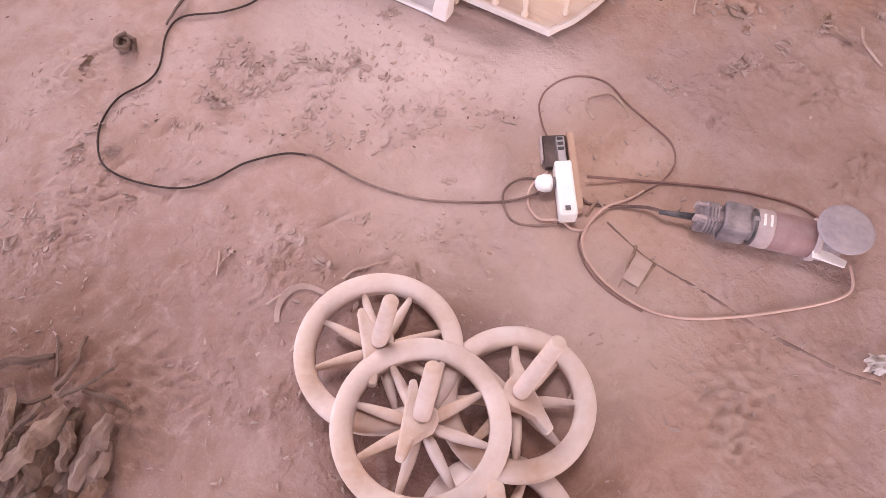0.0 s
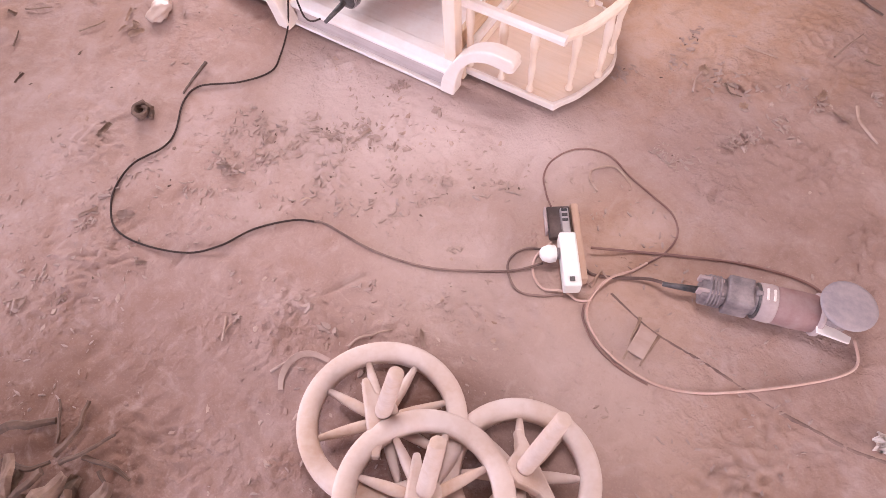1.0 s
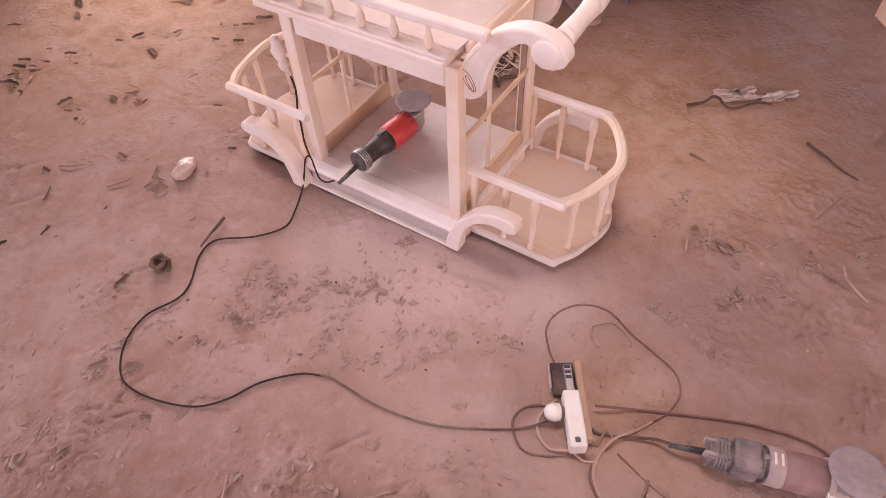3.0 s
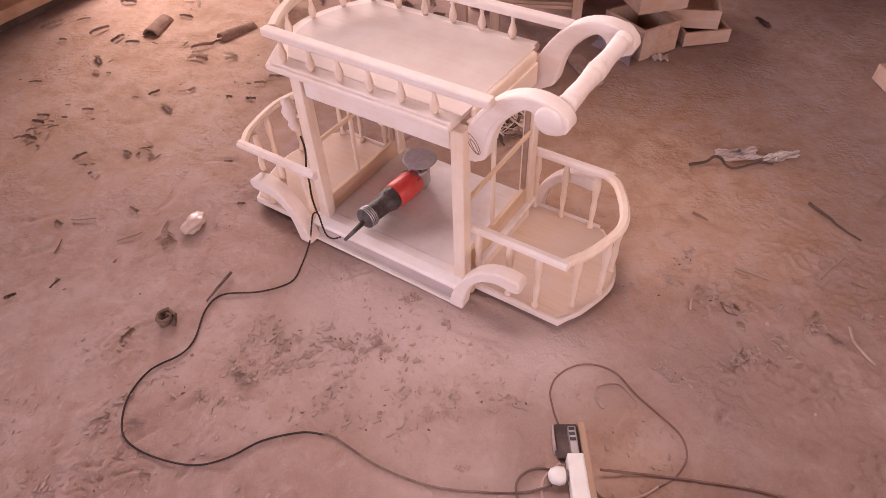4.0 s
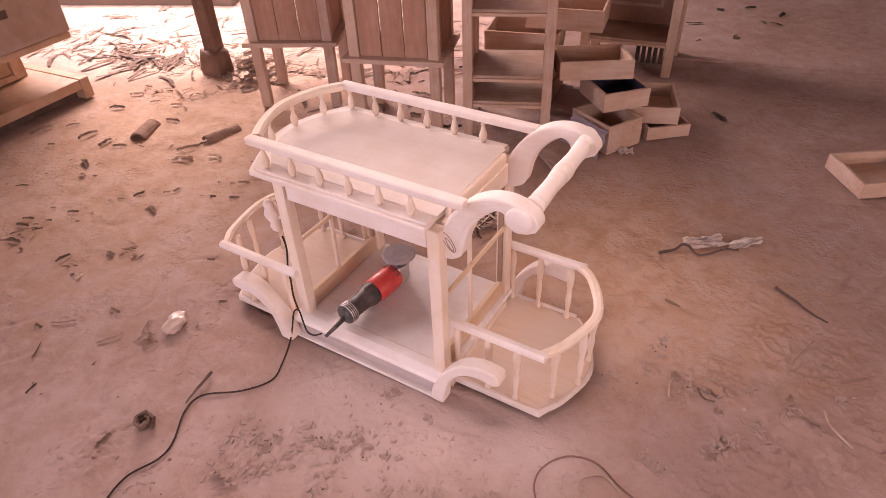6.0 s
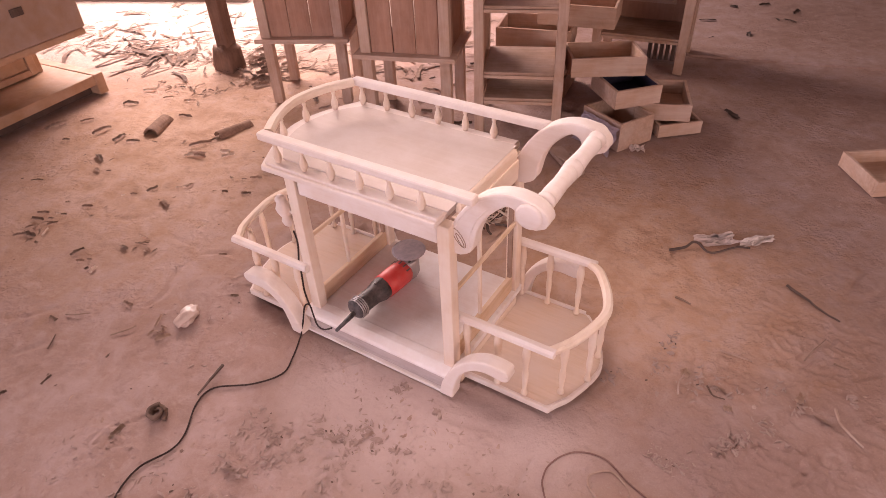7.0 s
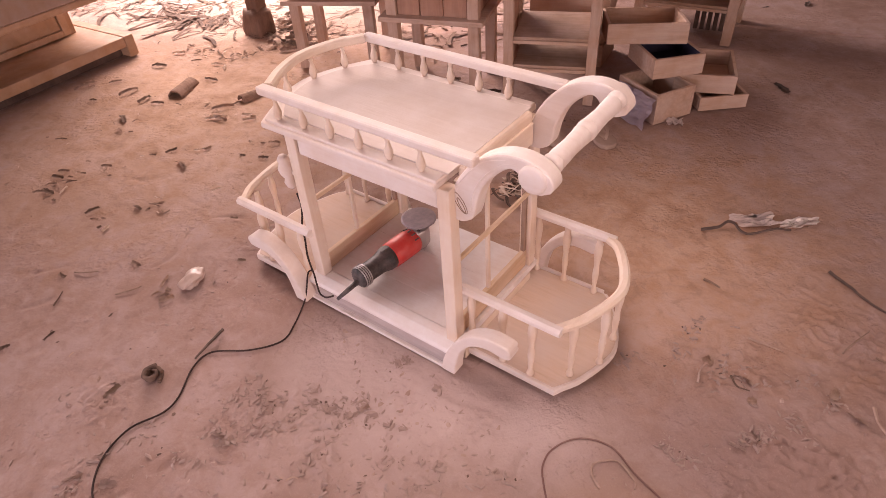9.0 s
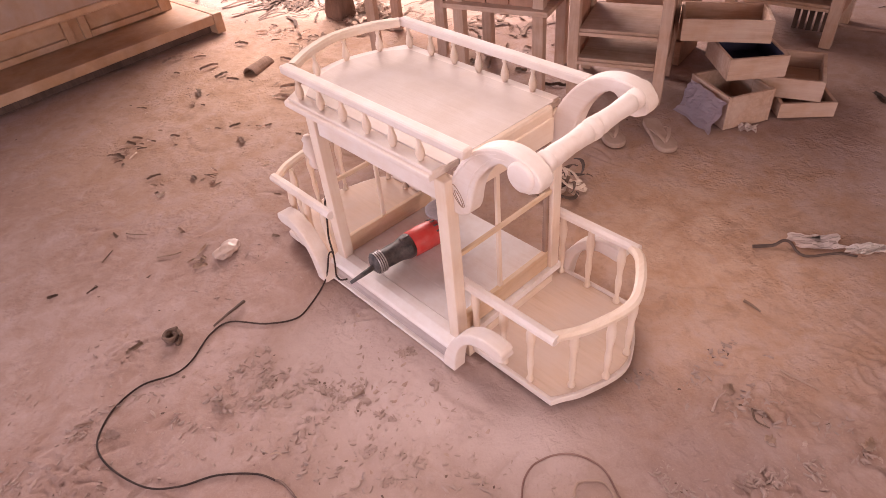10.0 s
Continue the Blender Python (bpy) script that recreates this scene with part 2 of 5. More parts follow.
    # Pale dust before the trolley; the last two lighten ground by the cables.
    for x, y, r, amount in ((-0.72, 0.98, 0.34, 0.65), (-0.3, 1.17, 0.26, 0.8), (-0.9, 1.08, 0.26, 0.8), (-0.55, 1.1, 0.26, 0.7), (0.1, 0.62, 0.32, 0.5), (-0.3, 0.72, 0.3, 0.45)):
        col = mixc(nt, maths(nt, "MULTIPLY", ragged_patch(x, y, r, 0.8), amount), col, (0.53, 0.425, 0.40))
    # Darker ground to the right of the trolley.
    for x, y, r, amount in ((0.12, 1.36, 0.4, 0.5), (0.6, 1.3, 0.35, 0.3)):
        col = mixc(nt, maths(nt, "MULTIPLY", ragged_patch(x, y, r, 0.8), amount), col, (0.285, 0.19, 0.165))
    # Yard colour paled to paint in its sunlit brightness.
    col = mixc(nt, maths(nt, "MULTIPLY", ragged_patch(-4.2, 4.1, 1.95, 0.35), 0.9), col, (0.53, 0.43, 0.375))
    col = mixc(nt, ramp(nt, fine, [(0.26, (0.3, 0.3, 0.3)), (0.42, (0, 0, 0))]), col, (0.27, 0.165, 0.125))
    col = mixc(nt, maths(nt, "MULTIPLY", ramp(nt, grit, [(0.55, (0, 0, 0)), (0.7, (1, 1, 1))]), 0.09), col, (0.64, 0.51, 0.45))
    col = mixc(nt, 1.0, col, (0.95, 0.905, 0.895), "MULTIPLY")
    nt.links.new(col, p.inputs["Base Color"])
    where = ramp(nt, tex_noise(nt, pos, 4.5, 4), [(0.46, (0, 0, 0)), (0.6, (1, 1, 1))])
    flaked = ramp(nt, tex_noise(nt, pos, 46.0, 2, 0.5, 0.3), [(0.42, (0, 0, 0)), (0.68, (1, 1, 1))])
    h = maths(nt, "ADD", maths(nt, "MULTIPLY", fine, 0.22), maths(nt, "MULTIPLY", maths(nt, "MULTIPLY", flaked, where), 0.2))
    h = maths(nt, "ADD", h, maths(nt, "MULTIPLY", tex_noise(nt, pos, 13.0, 3, 0.5, 0.0), 0.5))
    put_bump(nt, p, h, 0.9, 0.017)
    return m


EARTH = earth()

# ---- mesh tools ----
ROOT = {}


def link(name, bm, material, smooth=False):
    me = bpy.data.meshes.new(name)
    bmesh.ops.recalc_face_normals(bm, faces=bm.faces)
    bm.to_mesh(me)
    bm.free()
    for f in me.polygons:
        f.use_smooth = smooth
    me.materials.append(material)
    return new(name, me)


def thing(name, m, label, category, group="", kind=""):
    """An empty that stands at the pose m and carries a thing's parts."""
    ob = new(name)
    ob.matrix_basis = m
    ROOT[ob] = m.inverted()
    return tagged(ob, label, category, group, kind)


def part(name, bm, material, parent, label="", smooth=False):
    """One mesh under a thing or a part, its bmesh given in the world's place."""
    bm.transform(ROOT[parent])
    ob = link(name, bm, material, smooth)
    ob.parent = parent
    ROOT[ob] = ROOT[parent]
    return tagged(ob, label)


def solo(name, bm, material, label, category, group="", kind="", smooth=False):
    """A thing of a single mesh, with its origin at its middle."""
    cs = [v.co for v in bm.verts]
    o = Vector(((min(c.x for c in cs) + max(c.x for c in cs)) / 2, (min(c.y for c in cs) + max(c.y for c in cs)) / 2, min(c.z for c in cs)))
    bm.transform(Matrix.Translation(-o))
    ob = link(name, bm, material, smooth)
    ob.location = o
    return tagged(ob, label, category, group, kind)


def soften(bm, width, segments=2):
    if width > 0:
        es = [e for e in bm.edges if e.is_manifold and e.calc_face_angle(0) > 0.6]
        bmesh.ops.bevel(bm, geom=es, offset=width, segments=segments, profile=0.5, affect="EDGES", clamp_overlap=True)
    return bm


def box(lo, hi, bevel=0.003, m=None):
    bm = bmesh.new()
    bmesh.ops.create_cube(bm, size=1.0)
    s = Vector(hi) - Vector(lo)
    bm.transform(Matrix.Translation((Vector(lo) + Vector(hi)) / 2) @ Matrix.Diagonal((*s, 1)))
    soften(bm, bevel)
    if m is not None:
        bm.transform(m)
    return bm


def prism(outline, lo, hi, axis="z", bevel=0.003, m=None):
    """A flat outline carried from lo to hi along an axis: (x, y) along z, or (x, z) along y, or (y, z) along x."""
    bm = bmesh.new()
    lay = {"z": lambda a, b, c: (a, b, c), "y": lambda a, b, c: (a, c, b), "x": lambda a, b, c: (c, a, b)}[axis]
    low = [bm.verts.new(lay(a, b, lo)) for a, b in outline]
    top = [bm.verts.new(lay(a, b, hi)) for a, b in outline]
    bm.faces.new(low)
    bm.faces.new(top[::-1])
    n = len(outline)
    for i in range(n):
        bm.faces.new((low[i], top[i], top[(i + 1) % n], low[(i + 1) % n]))
    bmesh.ops.recalc_face_normals(bm, faces=bm.faces)
    soften(bm, bevel)
    if m is not None:
        bm.transform(m)
    return bm


def lathe(profile, m=None, seg=14):
    """Turned work: rows of (radius, height) round the z axis."""
    bm = bmesh.new()
    rings = [[bm.verts.new((r * math.cos(2 * math.pi * k / seg), r * math.sin(2 * math.pi * k / seg), z)) for k in range(seg)] for r, z in profile]
    for a, b in zip(rings, rings[1:]):
        for k in range(seg):
            bm.faces.new((a[k], a[(k + 1) % seg], b[(k + 1) % seg], b[k]))
    bm.faces.new(rings[0][::-1])
    bm.faces.new(rings[-1])
    if m is not None:
        bm.transform(m)
    return bm


def between(a, b):
    """The pose that lays the z axis from a towards b."""
    d = Vector(b) - Vector(a)
    return Matrix.Translation(a) @ d.to_track_quat("Z", "Y").to_matrix().to_4x4(), d.length


def curve_points(pts, steps=6, closed=False):
    """A smooth line through a few points (Catmull-Rom)."""
    p = [Vector(q) for q in pts]
    n, out = len(p), []
    for i in range(n if closed else n - 1):
        g = (lambda k: p[k % n]) if closed else (lambda k: p[min(max(k, 0), n - 1)])
        a, b, c, d = g(i - 1), g(i), g(i + 1), g(i + 2)
        for s in range(steps):
            t = s / steps
            out.append(0.5 * (2 * b + (c - a) * t + (2 * a - 5 * b + 4 * c - d) * t * t + (3 * b - a - 3 * c + d) * t ** 3))
    if not closed:
        out.append(p[-1])
    return out


def sweep(pts, section, up=(0, 0, 1), closed=False, scale=None):
    """Carries a section of (sideways, upward) offsets along a line of points."""
    bm = bmesh.new()
    n, rings = len(pts), []
    for i, q in enumerate(pts):
        a, b = (pts[(i - 1) % n], pts[(i + 1) % n]) if closed else (pts[max(i - 1, 0)], pts[min(i + 1, n - 1)])
        t = (Vector(b) - Vector(a)).normalized()
        side = t.cross(Vector(up))
        side = side.normalized() if side.length > 1e-4 else Vector((1, 0, 0))
        top = side.cross(t)
        f = scale(i / (n - 1)) if scale else 1.0
        rings.append([bm.verts.new(Vector(q) + side * (u * f) + top * (v * f)) for u, v in section])
    k = len(section)
    for i in range(n if closed else n - 1):
        a, b = rings[i], rings[(i + 1) % n]
        for j in range(k):
            bm.faces.new((a[j], a[(j + 1) % k], b[(j + 1) % k], b[j]))
    if not closed:
        bm.faces.new(rings[0][::-1])
        bm.faces.new(rings[-1])
    return bm


def round_section(r, seg=8, flat=1.0):
    return [(r * math.cos(2 * math.pi * k / seg), r * flat * math.sin(2 * math.pi * k / seg)) for k in range(seg)]


def slab_section(w, h, c=0.004):
    w, h = w / 2, h / 2
    return [(-w + c, -h), (w - c, -h), (w, -h + c), (w, h - c), (w - c, h), (-w + c, h), (-w, h - c), (-w, -h + c)]


def lumpy(seed, radii, rough=0.3, sub=2, freq=2.0):
    """An uneven lump."""
    bm = bmesh.new()
    bmesh.ops.create_icosphere(bm, subdivisions=sub, radius=1.0)
    for v in bm.verts:
        k = 1 + rough * noise.noise(v.co * freq + Vector((seed * 7.3, seed * 1.7, seed * 3.1)))
        v.co = Vector((v.co.x * radii[0], v.co.y * radii[1], v.co.z * radii[2])) * k
    return bm


# ---- ground and shed ----
ROUGH_SPOTS = [(0.08, 1.6, 0.17), (0.2, 1.5, 0.12), (0.12, 1.38, 0.08), (0.3, 1.9, 0.2), (-0.8, 0.85, 0.2), (-0.66, 1.0, 0.15), (-0.9, 0.68, 0.14), (-1.1, 0.74, 0.08), (-0.55, 0.42, 0.2), (-0.3, 0.5, 0.2),
               (-0.2, 0.66, 0.13), (-1.05, 0.2, 0.2), (-0.6, 0.02, 0.18), (-0.42, 0.16, 0.13), (0.36, 1.5, 0.18), (0.2, 1.22, 0.12), (0.46, 1.25, 0.2), (0.5, 0.62, 0.2), (-1.35, 0.55, 0.12), (-1.5, 1.3, 0.14), (0.62, 1.75, 0.2), (-0.95, 1.12, 0.12), (-0.52, 0.9, 0.12), (-0.45, 1.06, 0.09), (-0.7, 0.78, 0.1), (-0.6, 1.02, 0.08)]
GX = np.concatenate([np.arange(-4.2, -2.2, 0.03), np.arange(-2.2, 1.1, 0.0065), np.arange(1.1, 1.65, 0.05)])
GY = np.concatenate([np.arange(-0.8, -0.4, 0.03), np.arange(-0.4, 2.4, 0.0065), np.arange(2.4, 4.6, 0.024)])


def relief():
    """Heights of the trodden floor: soft swells, scuffs with pushed-up rims, crumbly patches."""
    X, Y = np.meshgrid(GX, GY)
    rough = np.zeros_like(X)
    for x, y, r in ROUGH_SPOTS:
        rough = np.maximum(rough, np.exp(-((X - x) ** 2 + (Y - y) ** 2) / (0.8 * r * r)))
    H = np.zeros_like(X)
    for j, y in enumerate(GY):
        for i, x in enumerate(GX):
            v = Vector((x, y, 0))
            h = 0.006 * noise.noise(v * 2.3) + 0.0035 * noise.noise(v * 7.0)
            w = v + Vector((noise.noise(v * 9.0), noise.noise(v * 9.0 + Vector((4, 4, 4))), 0)) * 0.035
            k = (1.0 if x > -0.15 else 0.65) * rough[j, i] * min(1.0, max(0.0, 0.75 + 1.6 * noise.noise(v * 8.0 + Vector((5, 2, 0))))) + 0.05 + 0.3 * max(0.0, noise.noise(v * 5.0 + Vector((1, 7, 3))) - 0.12)
            ridge = max(0.0, 1.0 - 4.5 * abs(noise.noise(w * 16.0)))
            crest = max(0.0, 1.0 - 3.6 * abs(noise.noise(w * 33.0)))
            h += k * (0.005 * ridge + 0.009 * crest + 0.004 * noise.noise(w * 27.0) + 0.006 * noise.noise(w * 60.0))
            H[j, i] = h
    rnd = random.Random(8)
    for _ in range(280):
        x, y, a = rnd.uniform(-2.4, 1.2), rnd.uniform(-0.4, 2.6), rnd.uniform(0, math.pi)
        L, W, D = rnd.uniform(0.02, 0.08), rnd.uniform(0.01, 0.03), rnd.uniform(0.002, 0.006)
        u = (X - x) * math.cos(a) + (Y - y) * math.sin(a)
        q = -(X - x) * math.sin(a) + (Y - y) * math.cos(a) + 3.5 * rnd.uniform(-1, 1) * u * u
        g = np.exp(-(u / L) ** 4) * np.exp(-(q / W) ** 2)
        H += D * g * (1.6 * (q / W) ** 2 - 1.0)
    edge = np.clip(np.minimum(np.minimum(X - GX[0], GX[-1] - X), np.minimum(Y - GY[0], GY[-1] - Y)) / 0.3, 0, 1)
    return (H - 0.008) * edge


RELIEF = relief()


def ground_z(x, y):
    """Height of the floor at a place."""
    if not (GX[0] < x < GX[-1] and GY[0] < y < GY[-1]):
        return 0.0
    return float(RELIEF[min(int(np.searchsorted(GY, y)), len(GY) - 1), min(int(np.searchsorted(GX, x)), len(GX) - 1)])


def ground():
    """One sheet of earth: fine and uneven where the camera passes, plain out to the horizon."""
    nx, ny = len(GX), len(GY)
    verts = [(float(x), float(y), float(RELIEF[j, i])) for j, y in enumerate(GY) for i, x in enumerate(GX)]
    faces = []
    for j in range(ny - 1):
        for i in range(nx - 1):
            a = j * nx + i
            faces.append((a, a + 1, a + nx + 1, a + nx))
    far = 400.0
    n = len(verts)
    verts += [(-far, -far, 0), (far, -far, 0), (far, far, 0), (-far, far, 0)]
    c00, c10, c11, c01 = 0, nx - 1, nx * ny - 1, nx * (ny - 1)
    faces += [(n, n + 1, c10, c00), (n + 1, n + 2, c11, c10), (n + 2, n + 3, c01, c11), (n + 3, n, c00, c01)]
    me = bpy.data.meshes.new("ground")
    me.from_pydata(verts, [], faces)
    for f in me.polygons:
        f.use_smooth = True
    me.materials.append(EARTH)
    return tagged(new("ground", me), "trodden earth floor covered with pale wood dust", "ground", kind="structure")


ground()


def wall(name, a, b, height, openings, thick=0.22, label="unseen mud-plastered wall added to shut out light"):
    """A wall along the line a-b, cut through by openings of (start, end, sill, head) in metres along it."""
    d = Vector((b[0] - a[0], b[1] - a[1], 0))
    m = Matrix.Translation((a[0], a[1], 0)) @ Matrix.Rotation(math.atan2(d.y, d.x), 4, "Z")
    bm, at = bmesh.new(), 0.0
    pieces = []
    for s, e, sill, head in openings:
        pieces.append((at, s, 0, height))
        if sill > 0:
            pieces.append((s, e, 0, sill))
        pieces.append((s, e, head, height))
        at = e
    pieces.append((at, d.length, 0, height))
    for s, e, lo, hi in pieces:
        if e - s > 0.01 and hi - lo > 0.01:
            tmp = box((s, -thick / 2, lo - (0.05 if lo == 0 else 0)), (e, thick / 2, hi), 0.0)
            me = bpy.data.meshes.new("tmp")
            tmp.to_mesh(me)
            tmp.free()
            bm.from_mesh(me)
            bpy.data.meshes.remove(me)
    bm.transform(m)
    return tagged(link(name, bm, MUD_WALL), label, "wall", kind="structure")


# Walls out of view, added so that light enters only from chosen sides.
wall("wall_south", (-5.1, -4.0), (4.3, -4.0), 3.2, [(2.4, 7.2, 0.0, 2.9)])
wall("wall_east", (4.3, -4.0), (4.3, 8.0), 3.2, [(3.3, 6.1, 0.6, 2.6)])
wall("wall_north", (4.3, 8.0), (-2.2, 8.0), 3.2, [])
wall("wall_west", (-5.1, -4.0), (-5.1, 0.9), 3.2, [(0.7, 4.2, 0.5, 2.9)])
# Unseen roof gap, added for the overhead fill lamp.
FILL_GAP = (-1.05, -0.05, 0.7, 1.7)     # x0, x1, y0, y1


def roof_slab():
    """Unseen boards over the shed in one sheet, with a gap for the fill lamp."""
    x0, x1, y0, y1 = FILL_GAP
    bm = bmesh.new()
    # Eave made jagged to break up the edge of its shadow.
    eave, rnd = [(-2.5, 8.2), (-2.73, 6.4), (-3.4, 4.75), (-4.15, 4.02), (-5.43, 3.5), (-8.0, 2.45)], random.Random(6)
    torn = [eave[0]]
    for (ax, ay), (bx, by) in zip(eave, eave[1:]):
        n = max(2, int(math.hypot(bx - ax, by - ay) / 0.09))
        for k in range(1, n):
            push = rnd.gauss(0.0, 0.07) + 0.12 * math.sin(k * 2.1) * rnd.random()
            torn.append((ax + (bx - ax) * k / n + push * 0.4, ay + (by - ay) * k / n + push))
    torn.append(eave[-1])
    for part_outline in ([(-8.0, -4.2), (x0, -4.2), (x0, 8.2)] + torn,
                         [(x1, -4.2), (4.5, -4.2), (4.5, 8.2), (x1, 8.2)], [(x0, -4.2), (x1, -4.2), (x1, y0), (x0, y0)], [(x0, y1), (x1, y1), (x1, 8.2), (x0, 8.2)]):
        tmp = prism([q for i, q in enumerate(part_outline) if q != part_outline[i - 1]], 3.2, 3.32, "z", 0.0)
        me = bpy.data.meshes.new("tmp")
        tmp.to_mesh(me)
        tmp.free()
        bm.from_mesh(me)
        bpy.data.meshes.remove(me)
    return bm


solo("ceiling", roof_slab(),
     ROOFING, "unseen weathered board roof shading an open-sided shed", "ceiling", kind="structure")
# Unseen board added above the gap to keep direct sun out.
x0, x1, y0, y1 = FILL_GAP
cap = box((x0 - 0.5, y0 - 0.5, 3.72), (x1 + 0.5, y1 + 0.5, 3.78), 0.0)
solo("roof_cap", cap, ROOFING, "unseen board added over the roof gap against the sun", "ceiling", kind="structure")
# A low ledge in the shade and a kerb of rubble in the sunny yard.
solo("ledge", box((-0.78, 4.09, -0.05), (4.1, 4.5, 0.006), 0.003, Matrix.Translation((-0.78, 4.09, 0)) @ Matrix.Rotation(radians(14), 4, "Z") @ Matrix.Translation((0.78, -4.09, 0))),
     EARTH, "low ledge of packed earth across the floor", "ledge", kind="structure")
solo("yard_kerb", box((0, -0.15, -0.05), (2.2, 0.15, 0.16), 0.02, Matrix.Translation((-6.1, 2.95, 0)) @ Matrix.Rotation(radians(24), 4, "Z")),
     MUD_WALL, "low rubble kerb at the edge of the sunny yard", "kerb", kind="structure")

# ---- tea trolley ----
trolley = thing("tea_trolley", pose(-0.875, 1.43, 0), "unfinished pale wooden tea trolley with spindle galleries, without wheels", "tea trolley")
FRONT, BACK = 1.22, 1.645


def spindle(parent, x, y, lo, hi, r=0.0085, tall=False):
    """A small turned baluster: bottle-shaped on the tray, slender with a ball foot on the shelves."""
    h = hi - lo
    if tall:
        prof = [(r * 0.95, 0), (r * 1.0, 0.025 * h), (r * 0.85, 0.05 * h), (r * 0.55, 0.09 * h), (r * 0.62, 0.16 * h), (r * 0.85, 0.3 * h), (r * 0.92, 0.38 * h),
                (r * 0.72, 0.5 * h), (r * 0.8, 0.58 * h), (r * 1.15, 0.74 * h), (r * 1.12, 0.82 * h), (r * 0.85, 0.92 * h), (r * 0.8, h)]
    else:
        prof = [(r * 0.8, 0), (r * 0.8, 0.04 * h), (r * 1.2, 0.14 * h), (r * 1.38, 0.28 * h), (r * 1.2, 0.42 * h), (r * 0.85, 0.58 * h),
                (r * 0.6, 0.72 * h), (r * 0.55, 0.78 * h), (r * 0.85, 0.86 * h), (r * 0.65, 0.92 * h), (r * 0.75, h)]
    return part("spindle", lathe(prof, Matrix.Translation((x, y, lo)), 12), RAW_UP, parent, smooth=True)


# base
part("base_skirt", prism([(1.198, 0.010), (1.205, 0.018), (1.209, 0.035), (1.209, 0.0595), (1.245, 0.0595), (1.245, 0.010)], -1.15, -0.61, "x", 0.001), SKIRT_SHADE, trolley, "hollow-planed skirting board with shade put into its colour")
part("base_lip", box((-1.15, 1.186, 0.0), (-0.61, 1.246, 0.0095), 0.002), DUSTED, trolley, "thin pale bottom lip")
part("base_nosing", prism([(1.194, 0.060), (1.192, 0.068), (1.198, 0.076), (1.222, 0.088), (1.252, 0.088), (1.252, 0.060)], -1.149, -0.583, "x", 0.0015), DUSTED, trolley, "rounded board edge white with dust")
part("base_skirt", prism([(1.685, 0.0), (1.685, 0.014), (1.66, 0.062), (1.62, 0.062), (1.62, 0.0)], -1.15, -0.61, "x", 0.002), RAW, trolley)
for x in (-1.14, -0.61):
    part("base_rail", box((x, 1.25, 0.0), (x + 0.03, 1.615, 0.062)), RAW_ACROSS, trolley)
for k in range(5):
    w = (1.655 - 1.2535) / 5
    part("floor_board", box((-1.147, 1.2535 + k * w + 0.0001, 0.064), (-0.583, 1.2535 + (k + 1) * w - 0.0001, 0.086 + 0.0003 * (k % 2)), 0.0004), DUSTED, trolley)
# posts
for x in (-1.136, -0.622):
    for y in (FRONT, BACK - 0.036):
        part("post", box((x, y, 0.0875), (x + 0.037, y + 0.036, 0.6), 0.003), RAW_UP, trolley)
# top frame
part("apron", box((-1.094, FRONT + 0.006, 0.535), (-0.626, FRONT + 0.03, 0.6)), RAW, trolley)
part("apron", box((-1.094, BACK - 0.03, 0.535), (-0.626, BACK - 0.006, 0.6)), RAW, trolley)
part("apron", box((-1.134, FRONT + 0.046, 0.535), (-1.11, BACK - 0.046, 0.6)), RAW_ACROSS, trolley)
part("apron", box((-0.607, FRONT + 0.046, 0.535), (-0.583, BACK - 0.046, 0.6)), RAW_ACROSS, trolley)


def tray_outline(grow, right):
    a = [(right, 1.212 - grow), (-1.185 - grow, 1.212 - grow)]
    arc = curve_points([(-1.185 - grow, 1.212 - grow, 0), (-1.245 - grow, 1.32, 0), (-1.272 - grow, 1.432, 0), (-1.245 - grow, 1.545, 0), (-1.185 - grow, 1.652 + grow, 0)], 5)
    return a[:1] + [(q.x, q.y) for q in arc] + [(right, 1.652 + grow)]


part("tray_moulding", prism(tray_outline(0.012, -0.6125), 0.6, 0.617, "z", 0.004), RAW, trolley)
part("tray_moulding", prism(tray_outline(0.002, -0.6125), 0.617, 0.626, "z", 0.002), RAW, trolley)
part("tray_panel", prism([(x, y) for x, y in tray_outline(-0.034, -0.602)], 0.626, 0.631, "z", 0.001), SANDED, trolley, "smooth sanded tray panel")
part("tray_end", box((-0.611, 1.29, 0.5745), (-0.589, 1.604, 0.6298), 0.009), RAW_ACROSS, trolley)
# tray rail
RAIL_Z = 0.702
part("tray_rail", box((-1.2, 1.212, RAIL_Z - 0.012), (-0.511, 1.242, RAIL_Z + 0.012), 0.006), RAW, trolley)
part("tray_rail", box((-1.192, 1.622, RAIL_Z - 0.012), (-0.511, 1.652, RAIL_Z + 0.012), 0.006), RAW, trolley)
part("tray_rail", sweep(curve_points([(-1.184, 1.244, RAIL_Z), (-1.232, 1.33, RAIL_Z), (-1.258, 1.43, RAIL_Z), (-1.236, 1.54, RAIL_Z), (-1.186, 1.624, RAIL_Z)], 6), slab_section(0.03, 0.024, 0.006)), RAW_ACROSS, trolley, smooth=False)
for k in range(6):
    spindle(trolley, -1.15 + 0.0965 * k, 1.229, 0.626, RAIL_Z - 0.011, 0.0085)
for k in range(6):
    spindle(trolley, -1.165 + 0.096 * k, 1.637, 0.626, RAIL_Z - 0.011, 0.0085)
for x, y in ((-1.236, 1.345), (-1.25, 1.46), (-1.222, 1.565)):
    spindle(trolley, x, y, 0.626, RAIL_Z - 0.011, 0.0085)

